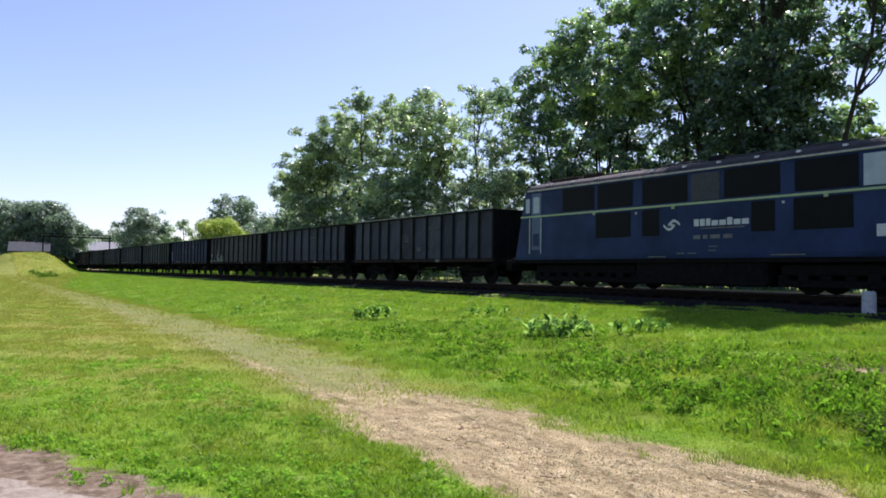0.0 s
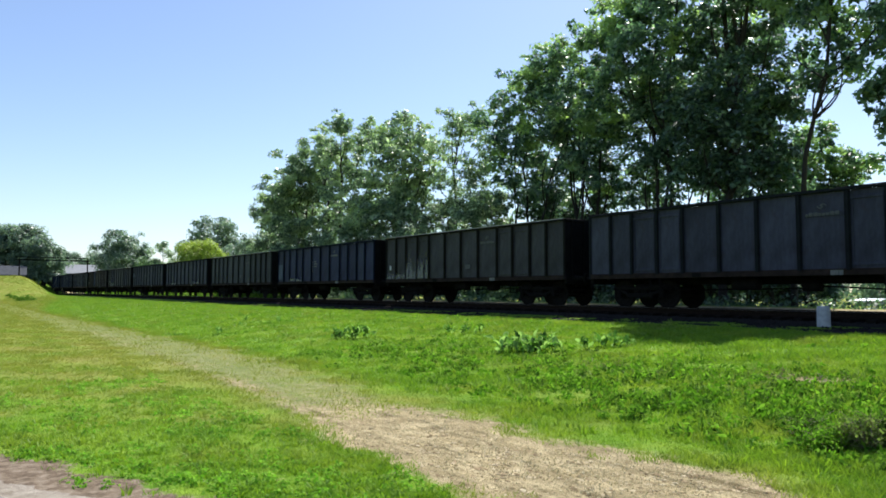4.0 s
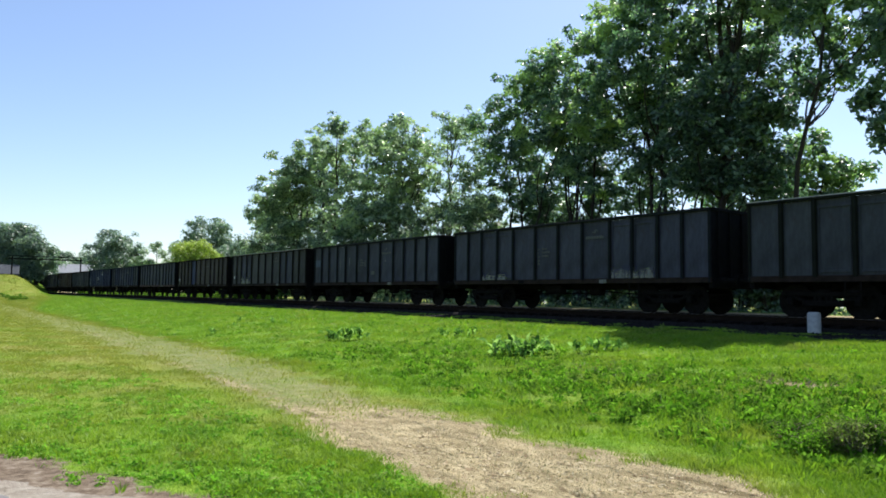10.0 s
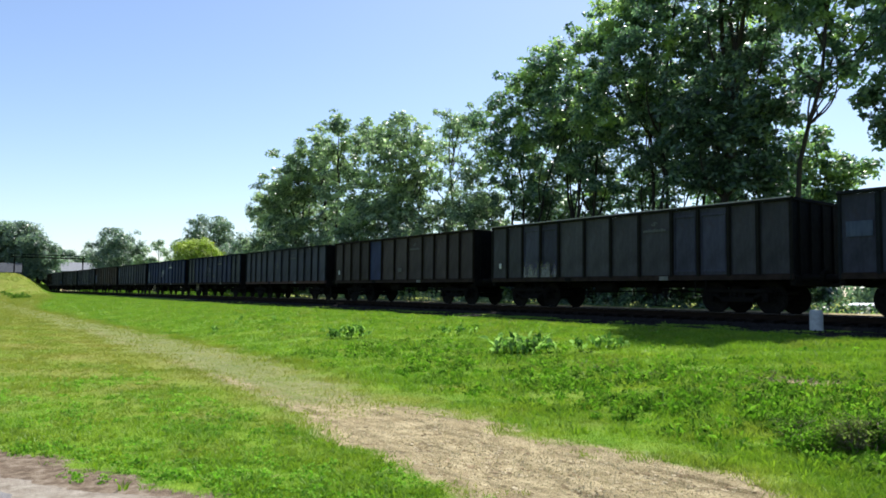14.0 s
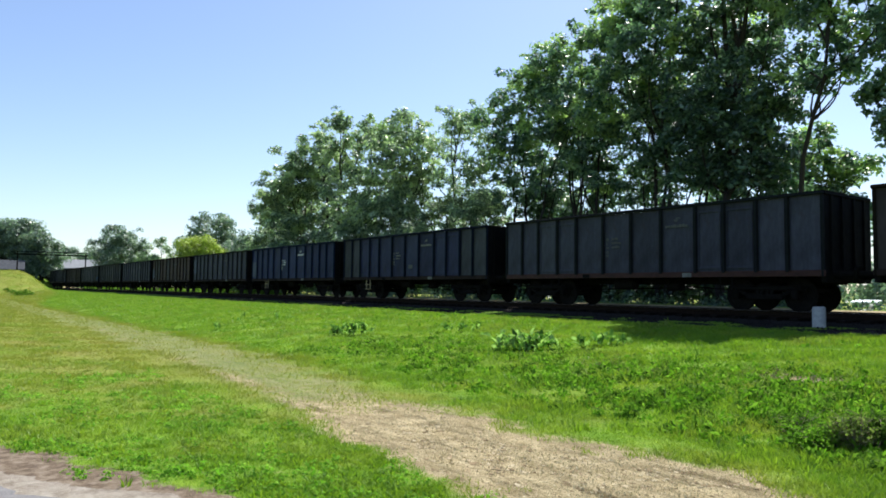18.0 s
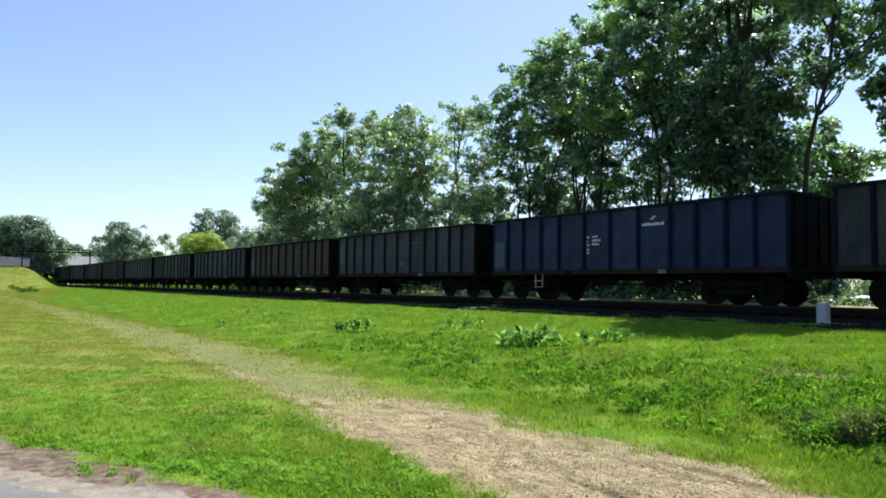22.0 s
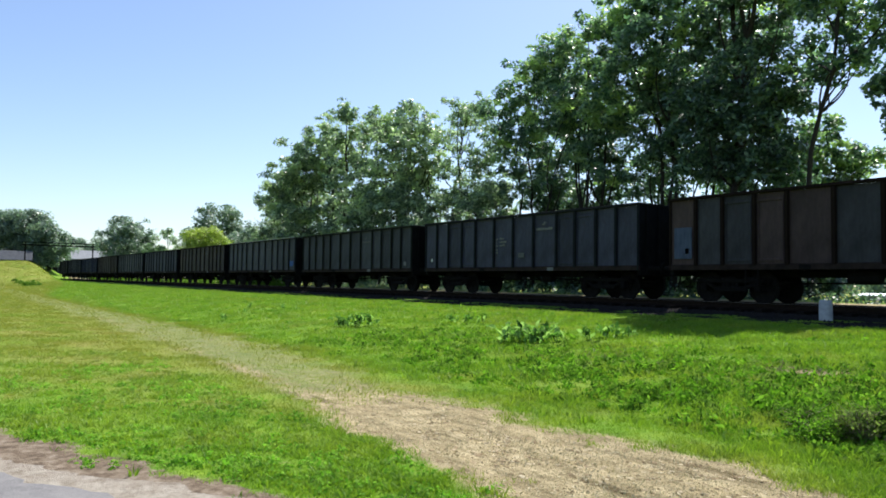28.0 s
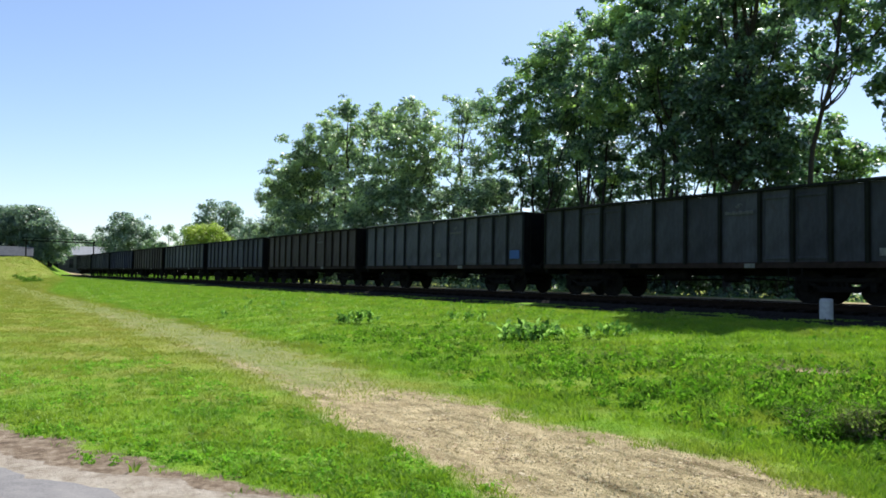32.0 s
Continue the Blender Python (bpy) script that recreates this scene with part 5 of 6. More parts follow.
# the rounder group further along, and the thin tree between
MID = [
    (-68.0, 31.2, 0.24, [(-0.4, 14.0, 1.8, 0), (-2.3, 11.9, 1.8, 0), (-6.1, 9.8, 1.7, 0), (-8.3, 8.5, 1.3, 0), (1.6, 8.5, 2.4, 0), (2.7, 11.2, 2.2, 0), (-3.5, 7.4, 2.0, 0), (-6.6, 6.4, 1.5, 0), (-4.3, 9.6, 1.9, 0), (0.2, 6.4, 2.2, 0), (-1.2, 10.2, 2.0, 0)]),
    (-60.0, 31.4, 0.26, [(1.3, 15.5, 1.5, 0), (-2.8, 15.0, 1.6, 0), (-3.3, 11.7, 2.4, 0), (1.4, 12.3, 2.0, 0), (3.2, 9.2, 2.1, 0), (5.4, 13.7, 1.2, 0), (-1.3, 7.2, 2.1, 0), (2.2, 6.4, 1.8, 0)]),
    (-49.0, 31.2, 0.22, [(-1.8, 14.0, 1.4, 0), (1.9, 13.2, 1.4, 0), (-3.9, 12.9, 1.3, 0), (0.3, 11.2, 1.8, 0), (4.0, 11.9, 1.2, 0), (3.6, 9.6, 1.5, 0), (-2.2, 9.8, 1.7, 0), (2.2, 8.2, 1.4, 0), (5.7, 10.4, 0.8, 0.3), (-0.5, 7.7, 1.5, 0), (2.5, 6.2, 1.3, 0.1)]),
]
for k, (x, y, tr, lobes) in enumerate(MID):
    crown_tree("field_maple_tree", x, y, lobes, tr, "broad rounded green tree beside the track", G1, 60 + k, 2, size=0.27, clump=0.50, per=76, young=0.34, dense=0.82, leaf=M_LEAF_MID)
crown_tree("pale_maple_tree", -49.3, 29.5, [(-1.0, 7.3, 1.3, 0), (2.5, 6.2, 1.2, 0), (-4.1, 6.4, 1.3, 0), (0.7, 5.8, 1.3, 0), (-2.4, 4.6, 1.5, 0), (2.0, 4.2, 1.4, 0)],
           0.14, "low pale green maple in front of the round trees", G1, 66, 2, size=0.26, clump=0.5, per=90, young=0.3, leaf=M_LEAF_PALE)
crown_tree("thin_tree", -40.4, 30.8, [(-0.2, 13.2, 0.9, 0.38), (2.4, 12.8, 1.0, 0.38), (1.3, 11.5, 1.1, 0.38), (-1.1, 11.3, 0.8, 0.38), (3.3, 10.4, 0.8, 0.38), (1.2, 9.2, 1.1, 0.3), (3.3, 7.5, 1.2, 0.1), (-1.6, 8.5, 0.9, 0.3), (0.0, 6.7, 1.3, 0.1), (4.0, 6.0, 1.1, 0.1), (4.1, 9.0, 0.6, 0.38)],
           0.16, "thin sparse tree with visible dark branches", G1, 71, 1, leaf=M_LEAF_PALE, clump=0.4, per=70, size=0.19, fork=0.45)
for k, (x, y, h, sp) in enumerate([(-44.0, 29.6, 6.8, 2.4), (-41.8, 30.2, 7.2, 2.0), (-40.4, 33.0, 7.8, 2.5), (-36.4, 29.8, 7.6, 2.3), (-64.5, 28.6, 6.4, 3.0), (-57.0, 28.4, 6.2, 2.8), (-71.5, 29.6, 7.0, 3.0), (-76.5, 30.6, 7.6, 3.2)]):
    make_tree("pale_shrub", x, y, h, sp, 0.04, 0.1, 11000, 0.2, 80 + k, leaf=M_LEAF_PALE, label="pale grey-green shrub under the trees", group="shrubs under the trees", stems=3, clump=0.5)
for k, (x, h) in enumerate([(-33.6, 8.0), (-30.0, 7.4)]):
    make_tree("dark_shrub", x, 33.0, h, 2.2, 0.04, 0.1, 9000, 0.22, 180 + k, leaf=M_LEAF, label="tall dark green shrub between the trees", group="shrubs under the trees", stems=2, clump=0.5)
g = np.random.default_rng(77)
for k in range(44):
    x = -16.2 - 2.0 * k + g.uniform(-0.6, 0.6)
    make_tree("undergrowth_bush", x, 30.6 + g.uniform(0, 2.0), g.uniform(3.2, 4.8) if x > -38 else g.uniform(2.4, 3.6), g.uniform(1.7, 2.3), 0.02, 0.06, 2600, 0.24, 90 + k, leaf=M_LEAF_SHADE if x > -36 else M_LEAF_PALE if k % 3 == 0 else M_LEAF, label="low green bush in the undergrowth", group="bushes under the trees", stems=2, clump=0.42, per=60)
for k in range(13):
    x = -18.0 - 2.1 * k + g.uniform(-0.5, 0.5)
    make_tree("undergrowth_bush", x, 36.6 + g.uniform(-0.6, 0.6), g.uniform(2.4, 3.4), 2.2, 0.01, 0.06, 2600, 0.28, 140 + k, leaf=M_LEAF_SHADE, label="low green bush in the undergrowth", group="bushes under the trees", stems=2, clump=0.5, per=50)
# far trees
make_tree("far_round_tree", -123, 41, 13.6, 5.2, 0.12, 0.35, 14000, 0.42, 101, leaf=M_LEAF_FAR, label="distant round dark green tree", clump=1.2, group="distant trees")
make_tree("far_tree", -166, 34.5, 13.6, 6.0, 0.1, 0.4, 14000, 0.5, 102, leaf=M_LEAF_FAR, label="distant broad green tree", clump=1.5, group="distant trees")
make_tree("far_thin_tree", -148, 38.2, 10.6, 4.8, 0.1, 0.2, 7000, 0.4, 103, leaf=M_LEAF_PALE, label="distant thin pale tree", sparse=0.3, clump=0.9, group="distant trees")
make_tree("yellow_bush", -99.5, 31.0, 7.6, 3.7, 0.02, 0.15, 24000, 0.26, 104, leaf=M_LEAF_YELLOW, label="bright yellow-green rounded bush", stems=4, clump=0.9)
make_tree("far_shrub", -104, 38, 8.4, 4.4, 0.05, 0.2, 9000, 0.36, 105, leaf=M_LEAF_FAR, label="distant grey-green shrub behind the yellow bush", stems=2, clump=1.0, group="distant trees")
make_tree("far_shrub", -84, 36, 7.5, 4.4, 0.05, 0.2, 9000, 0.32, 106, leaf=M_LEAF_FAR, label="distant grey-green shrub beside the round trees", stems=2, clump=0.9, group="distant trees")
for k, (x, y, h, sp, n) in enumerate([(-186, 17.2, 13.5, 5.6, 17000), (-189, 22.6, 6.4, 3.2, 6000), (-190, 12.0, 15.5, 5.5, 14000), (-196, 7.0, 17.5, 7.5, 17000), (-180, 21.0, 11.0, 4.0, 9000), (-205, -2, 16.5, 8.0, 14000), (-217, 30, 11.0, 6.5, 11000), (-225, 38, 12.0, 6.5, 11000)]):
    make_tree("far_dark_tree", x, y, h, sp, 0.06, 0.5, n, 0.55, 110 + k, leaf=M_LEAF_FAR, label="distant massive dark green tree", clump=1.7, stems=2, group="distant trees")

# the wood beyond the fields
g = np.random.default_rng(151)
n = 260
wx = np.linspace(-330, 70, n) + g.normal(size=n) * 2
wy = 150 + 0.08 * wx + g.normal(size=n) * 5
wr, wh = g.uniform(2.5, 4.5, n), g.uniform(5, 9.5, n)
pick = g.integers(0, n, 52000)
d = g.normal(size=(52000, 3))
d /= np.linalg.norm(d, axis=1)[:, None]
pts = np.stack([wx[pick] + d[:, 0] * wr[pick], wy[pick] + d[:, 1] * wr[pick], ground_z(wx[pick], wy[pick]) + wh[pick] * (0.5 + 0.5 * d[:, 2])], 1)
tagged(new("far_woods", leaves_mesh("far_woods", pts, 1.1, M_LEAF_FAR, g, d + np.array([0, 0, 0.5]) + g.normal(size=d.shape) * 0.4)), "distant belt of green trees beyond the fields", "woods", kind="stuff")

# ---------------------------------------------------------------- grass and weeds
def blades(name, n, xs, ys, keep, h0, h1, width, material, seed, label, category="grass"):
    g = np.random.default_rng(seed)
    u = g.random(n)
    x = -(xs[0] * (xs[1] / xs[0]) ** u) if xs[0] > 0 else g.uniform(xs[0], xs[1], n)
    y = g.uniform(*ys, n)
    k = keep(x, y, g)
    x, y = x[k], y[k]
    n = len(x)
    d = np.hypot(x, y)
    h = g.uniform(h0, h1, n) * (0.75 + 0.5 * (wobble(x * 0.9, y * 0.9, 6.0) > 0))
    w = width * (0.6 + d / 14)
    az = g.uniform(0, 2 * np.pi, n)
    z = ground_z(x, y) - 0.01
    tilt = g.normal(size=(n, 2)) * 0.55 * h[:, None]
    p = np.stack([x, y, z], 1)
    s = np.stack([np.cos(az) * w, np.sin(az) * w, np.zeros(n)], 1)
    tip = p + np.concatenate([tilt, h[:, None]], 1)
    V = np.stack([p - s, p + s, tip], 1).reshape(-1, 3)
    me = tri_mesh(name, V, np.arange(n * 3).reshape(n, 3), material)
    at = me.attributes.new("dry", "FLOAT", "POINT")
    at.data.foreach_set("value", np.repeat(dry_amount(x, y), 3).astype(np.float32))
    return tagged(new(name, me), label, category, kind="stuff")


def meadow(x, y, g):
    bare = np.maximum(dirt_amount(x, y), sand_amount(x, y))
    bare = np.maximum(bare, 0.62 * worn_amount(x, y))
    thin = 0.35 + 0.65 * (wobble(x * 1.1, y * 1.1, 9.0) > -0.35)
    return (g.random(len(x)) > bare * 1.3) & (y > road_edge(x) + 0.2) & (g.random(len(x)) < thin)


def bank_turf(x, y, g):
    """Grass of the bank, up to the ragged edge of the painted shade strip beside the ballast."""
    return meadow(x, y, g) & (y < shade_edge(x) + 0.10 * g.normal(size=len(x)))


blades("meadow_grass", 480000, (2.2, 150), (0.3, 7.2), meadow, 0.02, 0.055, 0.0045, M_GRASS, 201, "short green meadow grass")
blades("bank_grass", 560000, (1.0, 160), (6.6, 17.9), bank_turf, 0.03, 0.085, 0.0055, M_GRASS, 202, "longer green grass on the railway bank")
blades("straw", 70000, (2.0, 30), (3.3, 6.6), lambda x, y, g: g.random(len(x)) < (dirt_amount(x, y) - 0.4) * 1.2, 0.003, 0.016, 0.006, M_STRAW, 203, "dry straw strewn on the farm track", "straw")


def weeds(name, spots, material, seed, label, leaf=0.06, per=60, aspect=0.7, rise=0.0):
    """Low weeds in clumps: spots of (x, y, radius, height); rise turns the blades up and outwards."""
    g = np.random.default_rng(seed)
    P, W = [], []
    for x, y, r, h in spots:
        n = int(per * max(0.3, r * r * 8))
        a, q = g.uniform(0, 2 * np.pi, n), np.sqrt(g.random(n))
        px, py = x + np.cos(a) * q * r, y + np.sin(a) * q * r
        z = ground_z(px, py) + h * g.random(n) * (1.05 - q * q)
        P.append(np.stack([px, py, z], 1))
        W.append(np.stack([np.cos(a) * (q + rise), np.sin(a) * (q + rise), np.full(n, 0.8 - 0.5 * rise)], 1) + g.normal(size=(n, 3)) * 0.5)
    ob = new(name, leaves_mesh(name, np.concatenate(P), leaf, material, g, np.concatenate(W), aspect))
    return tagged(ob, label, "weeds", kind="stuff")


g = np.random.default_rng(31)
spots, shady, dull = [], [], []
for k in range(1500):
    x, y = -1.8 * (9.0 ** g.random()), g.normal(9.0, 1.15)
    if 6.9 < y < 12.0 and float(wobble(x * 0.9, y * 1.1, 2.0)) > -0.35 and float(dirt_amount(x, y)) < 0.3 + 0.3 * g.random():
        near = 1.0 if x > -8 else 0.75
        spot = (x, y, g.uniform(0.08, 0.22), g.uniform(0.07, 0.22) * near)
        (dull if 9.0 < y < 11.0 and g.random() < 0.36 else shady if g.random() < 0.38 else spots).append(spot)
weeds("dark_bank_weeds", shady, M_WEED_DARK, 35, "dark green weeds on the slope of the bank", 0.075, 90, 0.42, 0.8)
weeds("dull_bank_weeds", dull, M_SAGE, 36, "dull olive weeds near the crest of the bank", 0.065, 70, 0.35, 0.8)
weeds("bank_weeds", spots, M_WEED, 32, "spiky green weeds on the slope of the bank", 0.085, 95, 0.38, 0.8)
stalks = [(-5.35 + g.normal() * 0.7, 10.7 + g.normal() * 0.3, g.uniform(0.05, 0.12), g.uniform(0.05, 0.14)) for k in range(46)] + [(-8.5 + g.normal() * 0.6, 10.2 + g.normal() * 0.4, g.uniform(0.05, 0.12), g.uniform(0.05, 0.13)) for k in range(26)]
weeds("dead_stalks", stalks, M_DRY, 38, "dead brown stalks on a bare patch of the bank", 0.07, 34, 0.18, 0.9)
weeds("shade_weeds", [(-12.1 + g.normal() * 0.5, 16.4 + g.normal() * 0.25, g.uniform(0.1, 0.2), g.uniform(0.1, 0.26)) for k in range(26)], M_SAGE, 39, "grey-green weeds at the edge of the tree shadow", 0.09, 50, 0.4, 0.6)
spots = [(x, y, g.uniform(0.05, 0.16), g.uniform(0.03, 0.10)) for x, y in zip(-4.0 * 3.6 ** g.random(620), g.uniform(0.6, 4.0, 620)) if road_edge(x) + 0.8 < y < 3.5 and float(wobble(x * 0.7, y * 0.9, 3.0)) > -0.2] + [(-6.21, 1.75, 0.16, 0.17), (-6.32, 1.8, 0.13, 0.14), (-5.58, 2.68, 0.12, 0.13), (-7.6, 2.0, 0.12, 0.1), (-6.75, 1.08, 0.10, 0.06), (-6.66, 1.14, 0.07, 0.05), (-6.52, 1.10, 0.06, 0.05), (-6.40, 1.30, 0.08, 0.10), (-7.9, 0.82, 0.10, 0.07), (-7.98, 0.9, 0.09, 0.07)] + [(x, road_edge(x) + g.uniform(0.8, 1.1), g.uniform(0.05, 0.13), g.uniform(0.04, 0.11)) for x in np.linspace(-8.2, -4.3, 30)]
weeds("meadow_weeds", spots, M_CLOVER, 33, "small clover and plantain clumps in the meadow", 0.032, 110)
spots = [(x, y, g.uniform(0.06, 0.2), g.uniform(0.04, 0.14)) for x, y in zip(-g.uniform(6, 45, 500), g.uniform(7.2, 17.5, 500))]
weeds("bank_herbs", spots, M_WEED, 34, "scattered leafy herbs on the railway bank", 0.07, 50)


def tufts(name, spots, seed, label, blades_each=16):
    """Tussocks of broad curved grass blades: spots of (x, y, radius, height)."""
    g = np.random.default_rng(seed)
    S = np.array(spots)
    n = len(S) * blades_each
    i = np.repeat(np.arange(len(S)), blades_each)
    az, q = g.uniform(0, 2 * np.pi, n), np.sqrt(g.random(n))
    x, y = S[i, 0] + np.cos(az) * q * S[i, 2], S[i, 1] + np.sin(az) * q * S[i, 2]
    z = ground_z(x, y) - 0.015
    h = S[i, 3] * g.uniform(0.5, 1.1, n)
    out = np.stack([np.cos(az), np.sin(az)], 1) * (0.25 + 0.6 * q[:, None]) * h[:, None] + g.normal(size=(n, 2)) * 0.2 * h[:, None]
    w = 0.0035 + 0.03 * h * (0.7 + 0.6 * g.random(n))
    turn = g.uniform(0, np.pi, n)
    side = np.stack([np.cos(turn) * w, np.sin(turn) * w, np.zeros(n)], 1)
    p = np.stack([x, y, z], 1)
    mid = p + np.concatenate([out * 0.3, 0.62 * h[:, None]], 1)
    tip = p + np.concatenate([out, h[:, None] * 0.95], 1)
    V = np.stack([p - side * 0.7, p + side * 0.7, mid + side * 0.8, mid - side * 0.8, tip], 1).reshape(-1, 3)
    b = np.arange(n)[:, None] * 5
    F = np.concatenate([b + np.array([[0, 1, 2]]), b + np.array([[0, 2, 3]]), b + np.array([[3, 2, 4]])])
    me = tri_mesh(name, V, F, M_GRASS)
    at = me.attributes.new("dry", "FLOAT", "POINT")
    at.data.foreach_set("value", np.repeat(dry_amount(x, y) * 0.6, 5).astype(np.float32))
    return tagged(new(name, me), label, "grass", kind="stuff")


g = np.random.default_rng(211)
spots = []
for k in range(2600):
    x = -4.0 * (4.2 ** g.random())
    y = road_edge(x) + 0.85 + (3.55 - road_edge(x) - 0.85) * g.random()
    if float(wobble(x * 1.3, y * 1.3, 2.5)) > -0.25:
        spots.append((x, y, g.uniform(0.02, 0.06), g.uniform(0.03, 0.085)))
for k in range(150):
    x = -4.2 * (2.6 ** g.random())
    spots.append((x, road_edge(x) + 0.92 + g.normal() * 0.17, g.uniform(0.03, 0.07), g.uniform(0.04, 0.10)))
tufts("meadow_tufts", spots, 212, "small tussocks of broad-bladed meadow grass")
spots = []
for k in range(5200):
    x, y = -2.4 * (16 ** g.random()), g.uniform(6.0, 16.5)
    if float(wobble(x * 0.8, y * 0.9, 1.5)) > -0.1:
        spots.append((x, y, g.uniform(0.03, 0.09), g.uniform(0.05, 0.15)))
tufts("bank_tufts", spots, 213, "tussocks of longer grass on the railway bank", 12)


def clods(name, n, material, seed, label, s0, s1, soil=False):
    """Flattened lumps of earth lying along the wheel marks."""
    g = np.random.default_rng(seed)
    x, y = -2.6 * (4.6 ** g.random(n * 4)), g.uniform(3.1, 6.0, n * 4)
    if soil:
        x = -4.0 * (3.0 ** g.random(n * 4))
        y = road_edge(x) + g.normal(0.6, 0.16, n * 4)
    k = np.nonzero(g.random(n * 4) < (1.0 if soil else dirt_amount(x, y) - 0.25))[0][:n]
    x, y = x[k], y[k]
    m = len(x)
    c = np.stack([x, y, ground_z(x, y) - 0.02], 1)
    size = g.uniform(s0, s1, m) * g.uniform(0.6, 1.0, m)
    ax = np.stack([np.ones(m), g.normal(size=m) * 0.35 + 0.1, np.zeros(m)], 1) * (size * g.uniform(0.8, 2.2, m))[:, None]
    ay = np.stack([-ax[:, 1], ax[:, 0], np.zeros(m)], 1) * g.uniform(0.3, 0.7, m)[:, None]
    az = np.stack([g.normal(size=m) * 0.2, g.normal(size=m) * 0.2, np.full(m, 0.55)], 1) * size[:, None]
    V = np.stack([c - ax, c - ay, c + ax, c + ay, c + az + ax * 0.4, c + az * 0.9 - ax * 0.4], 1).reshape(-1, 3)
    b = np.arange(m)[:, None] * 6
    F = np.concatenate([b + np.array([q]) for q in ((0, 1, 5), (1, 4, 5), (1, 2, 4), (2, 3, 4), (3, 5, 4), (3, 0, 5))])
    return tagged(new(name, tri_mesh(name, V, F, material)), label, "soil", kind="stuff")


M_CLOD = leaf_mat("earth_clod", (0.12, 0.085, 0.05), (0.24, 0.185, 0.12), (0.42, 0.36, 0.26), 0.0, 0.95, 0.1)
clods("earth_clods", 2600, M_CLOD, 221, "dry brown and pale clods of earth on the farm track", 0.008, 0.026)
clods("soil_crumbs", 900, M_CLOD, 222, "brown crumbs of soil along the edge of the road", 0.006, 0.022, True)

g = np.random.default_rng(231)
weeds("lineside_weeds", [(x, 25.0 + g.uniform(-0.6, 1.2), g.uniform(0.7, 1.1), g.uniform(0.5, 1.1)) for x in np.arange(-150, -58, 1.1)], M_WEED_DARK, 232, "tall dark weeds along the far side of the track", 0.22, 16)
weeds("lineside_herbs", [(x, 27.6 + g.uniform(-0.3, 1.2), g.uniform(0.4, 0.8), g.uniform(0.35, 0.95)) for x in np.arange(-21, -9.5, 0.7)], M_LEAF_SHADE, 233, "dark herbs in the shade behind the track", 0.14, 26)
weeds("tall_lineside_herbs", [(x, 27.6 + g.uniform(-0.3, 1.2), g.uniform(0.4, 0.8), g.uniform(0.5, 1.1)) for x in np.arange(-58, -21, 0.7)], M_LEAF, 235, "green herbs behind the track", 0.14, 26)
# No ditch is dug here; added dark weeds stand in for its mark.
weeds("ditch_weeds", [(-107, 8.6, 0.5, 0.3), (-104.5, 8.9, 0.6, 0.35), (-101.5, 9.1, 0.6, 0.4), (-97, 9.2, 0.7, 0.4), (-93, 9.2, 1.1, 0.7)], M_WEED_DARK, 234, "dark weeds standing for a small dark ditch", 0.2, 45)


# ---------------------------------------------------------------- plants on the bank
def burdock_leaf_mesh(name, L):
    bm = bmesh.new()
    prof = [(0.0, 0.01, 0.0), (0.2, 0.025, 0.10), (0.32, 0.17, 0.17), (0.56, 0.21, 0.20), (0.82, 0.12, 0.13), (1.0, 0.01, 0.02)]
    rows = []
    for t, wd, z in prof:
        rows.append([bm.verts.new((t * L, s * wd * L, z * L + abs(s) * 0.12 * L + 0.02 * L * math.sin(t * 17 + s * 3))) for s in (-1, -0.5, 0, 0.5, 1)])
    for p, q in zip(rows, rows[1:]):
        for k in range(4):
            bm.faces.new((p[k], q[k], q[k + 1], p[k + 1]))
    return mesh_of(name, bm, M_BURDOCK)


LEAVES = [burdock_leaf_mesh("leaf", L) for L in (0.24, 0.33, 0.42)]


def burdock(x, y, n, size, seed):
    g = random.Random(seed)
    plant = thing("burdock_plant", (x, y, float(ground_z(x, y))), "clump of large grey-green burdock leaves on the bank", "plant", "burdock plants")
    for k in range(int(n * 1.9)):
        a = k * 2.4 + g.uniform(-0.4, 0.4)
        r = g.uniform(-0.30, 0.30) * size
        o = piece("leaf", LEAVES[g.randrange(3)], plant, (math.cos(a) * r, math.sin(a) * r, g.uniform(-0.02, 0.30) * size), (g.uniform(-0.8, 0.8), -g.uniform(0.2, 1.4), a))
        o.scale = (size * g.uniform(0.6, 1.1),) * 3


for k, (x, y, n, size) in enumerate([(-18.0, 9.6, 13, 0.7), (-17.7, 9.9, 12, 0.7), (-18.3, 9.6, 12, 0.65), (-17.6, 10.2, 11, 0.65), (-18.0, 9.95, 11, 0.7), (-11.8, 10.35, 13, 0.7), (-11.5, 10.6, 13, 0.75), (-11.3, 10.3, 14, 0.75), (-11.0, 10.6, 14, 0.75), (-10.85, 10.25, 12, 0.7), (-10.8, 10.9, 13, 0.7),
                                     (-11.2, 11.0, 12, 0.7), (-11.55, 10.1, 11, 0.6), (-10.3, 11.3, 10, 0.6), (-10.2, 11.7, 11, 0.65), (-10.1, 12.0, 11, 0.6), (-10.0, 12.3, 10, 0.55), (-16.1, 12.05, 9, 0.55), (-15.7, 12.3, 10, 0.55), (-15.3, 12.5, 9, 0.5),
                                     (-24.2, 8.2, 7, 0.5), (-24.6, 8.3, 6, 0.45), (-26.0, 9.6, 7, 0.42), (-28.2, 10.6, 7, 0.42), (-30.2, 11.4, 7, 0.42), (-26.8, 11.5, 7, 0.5), (-26.2, 11.8, 7, 0.45)]):
    burdock(x, y, n, size, 300 + k)


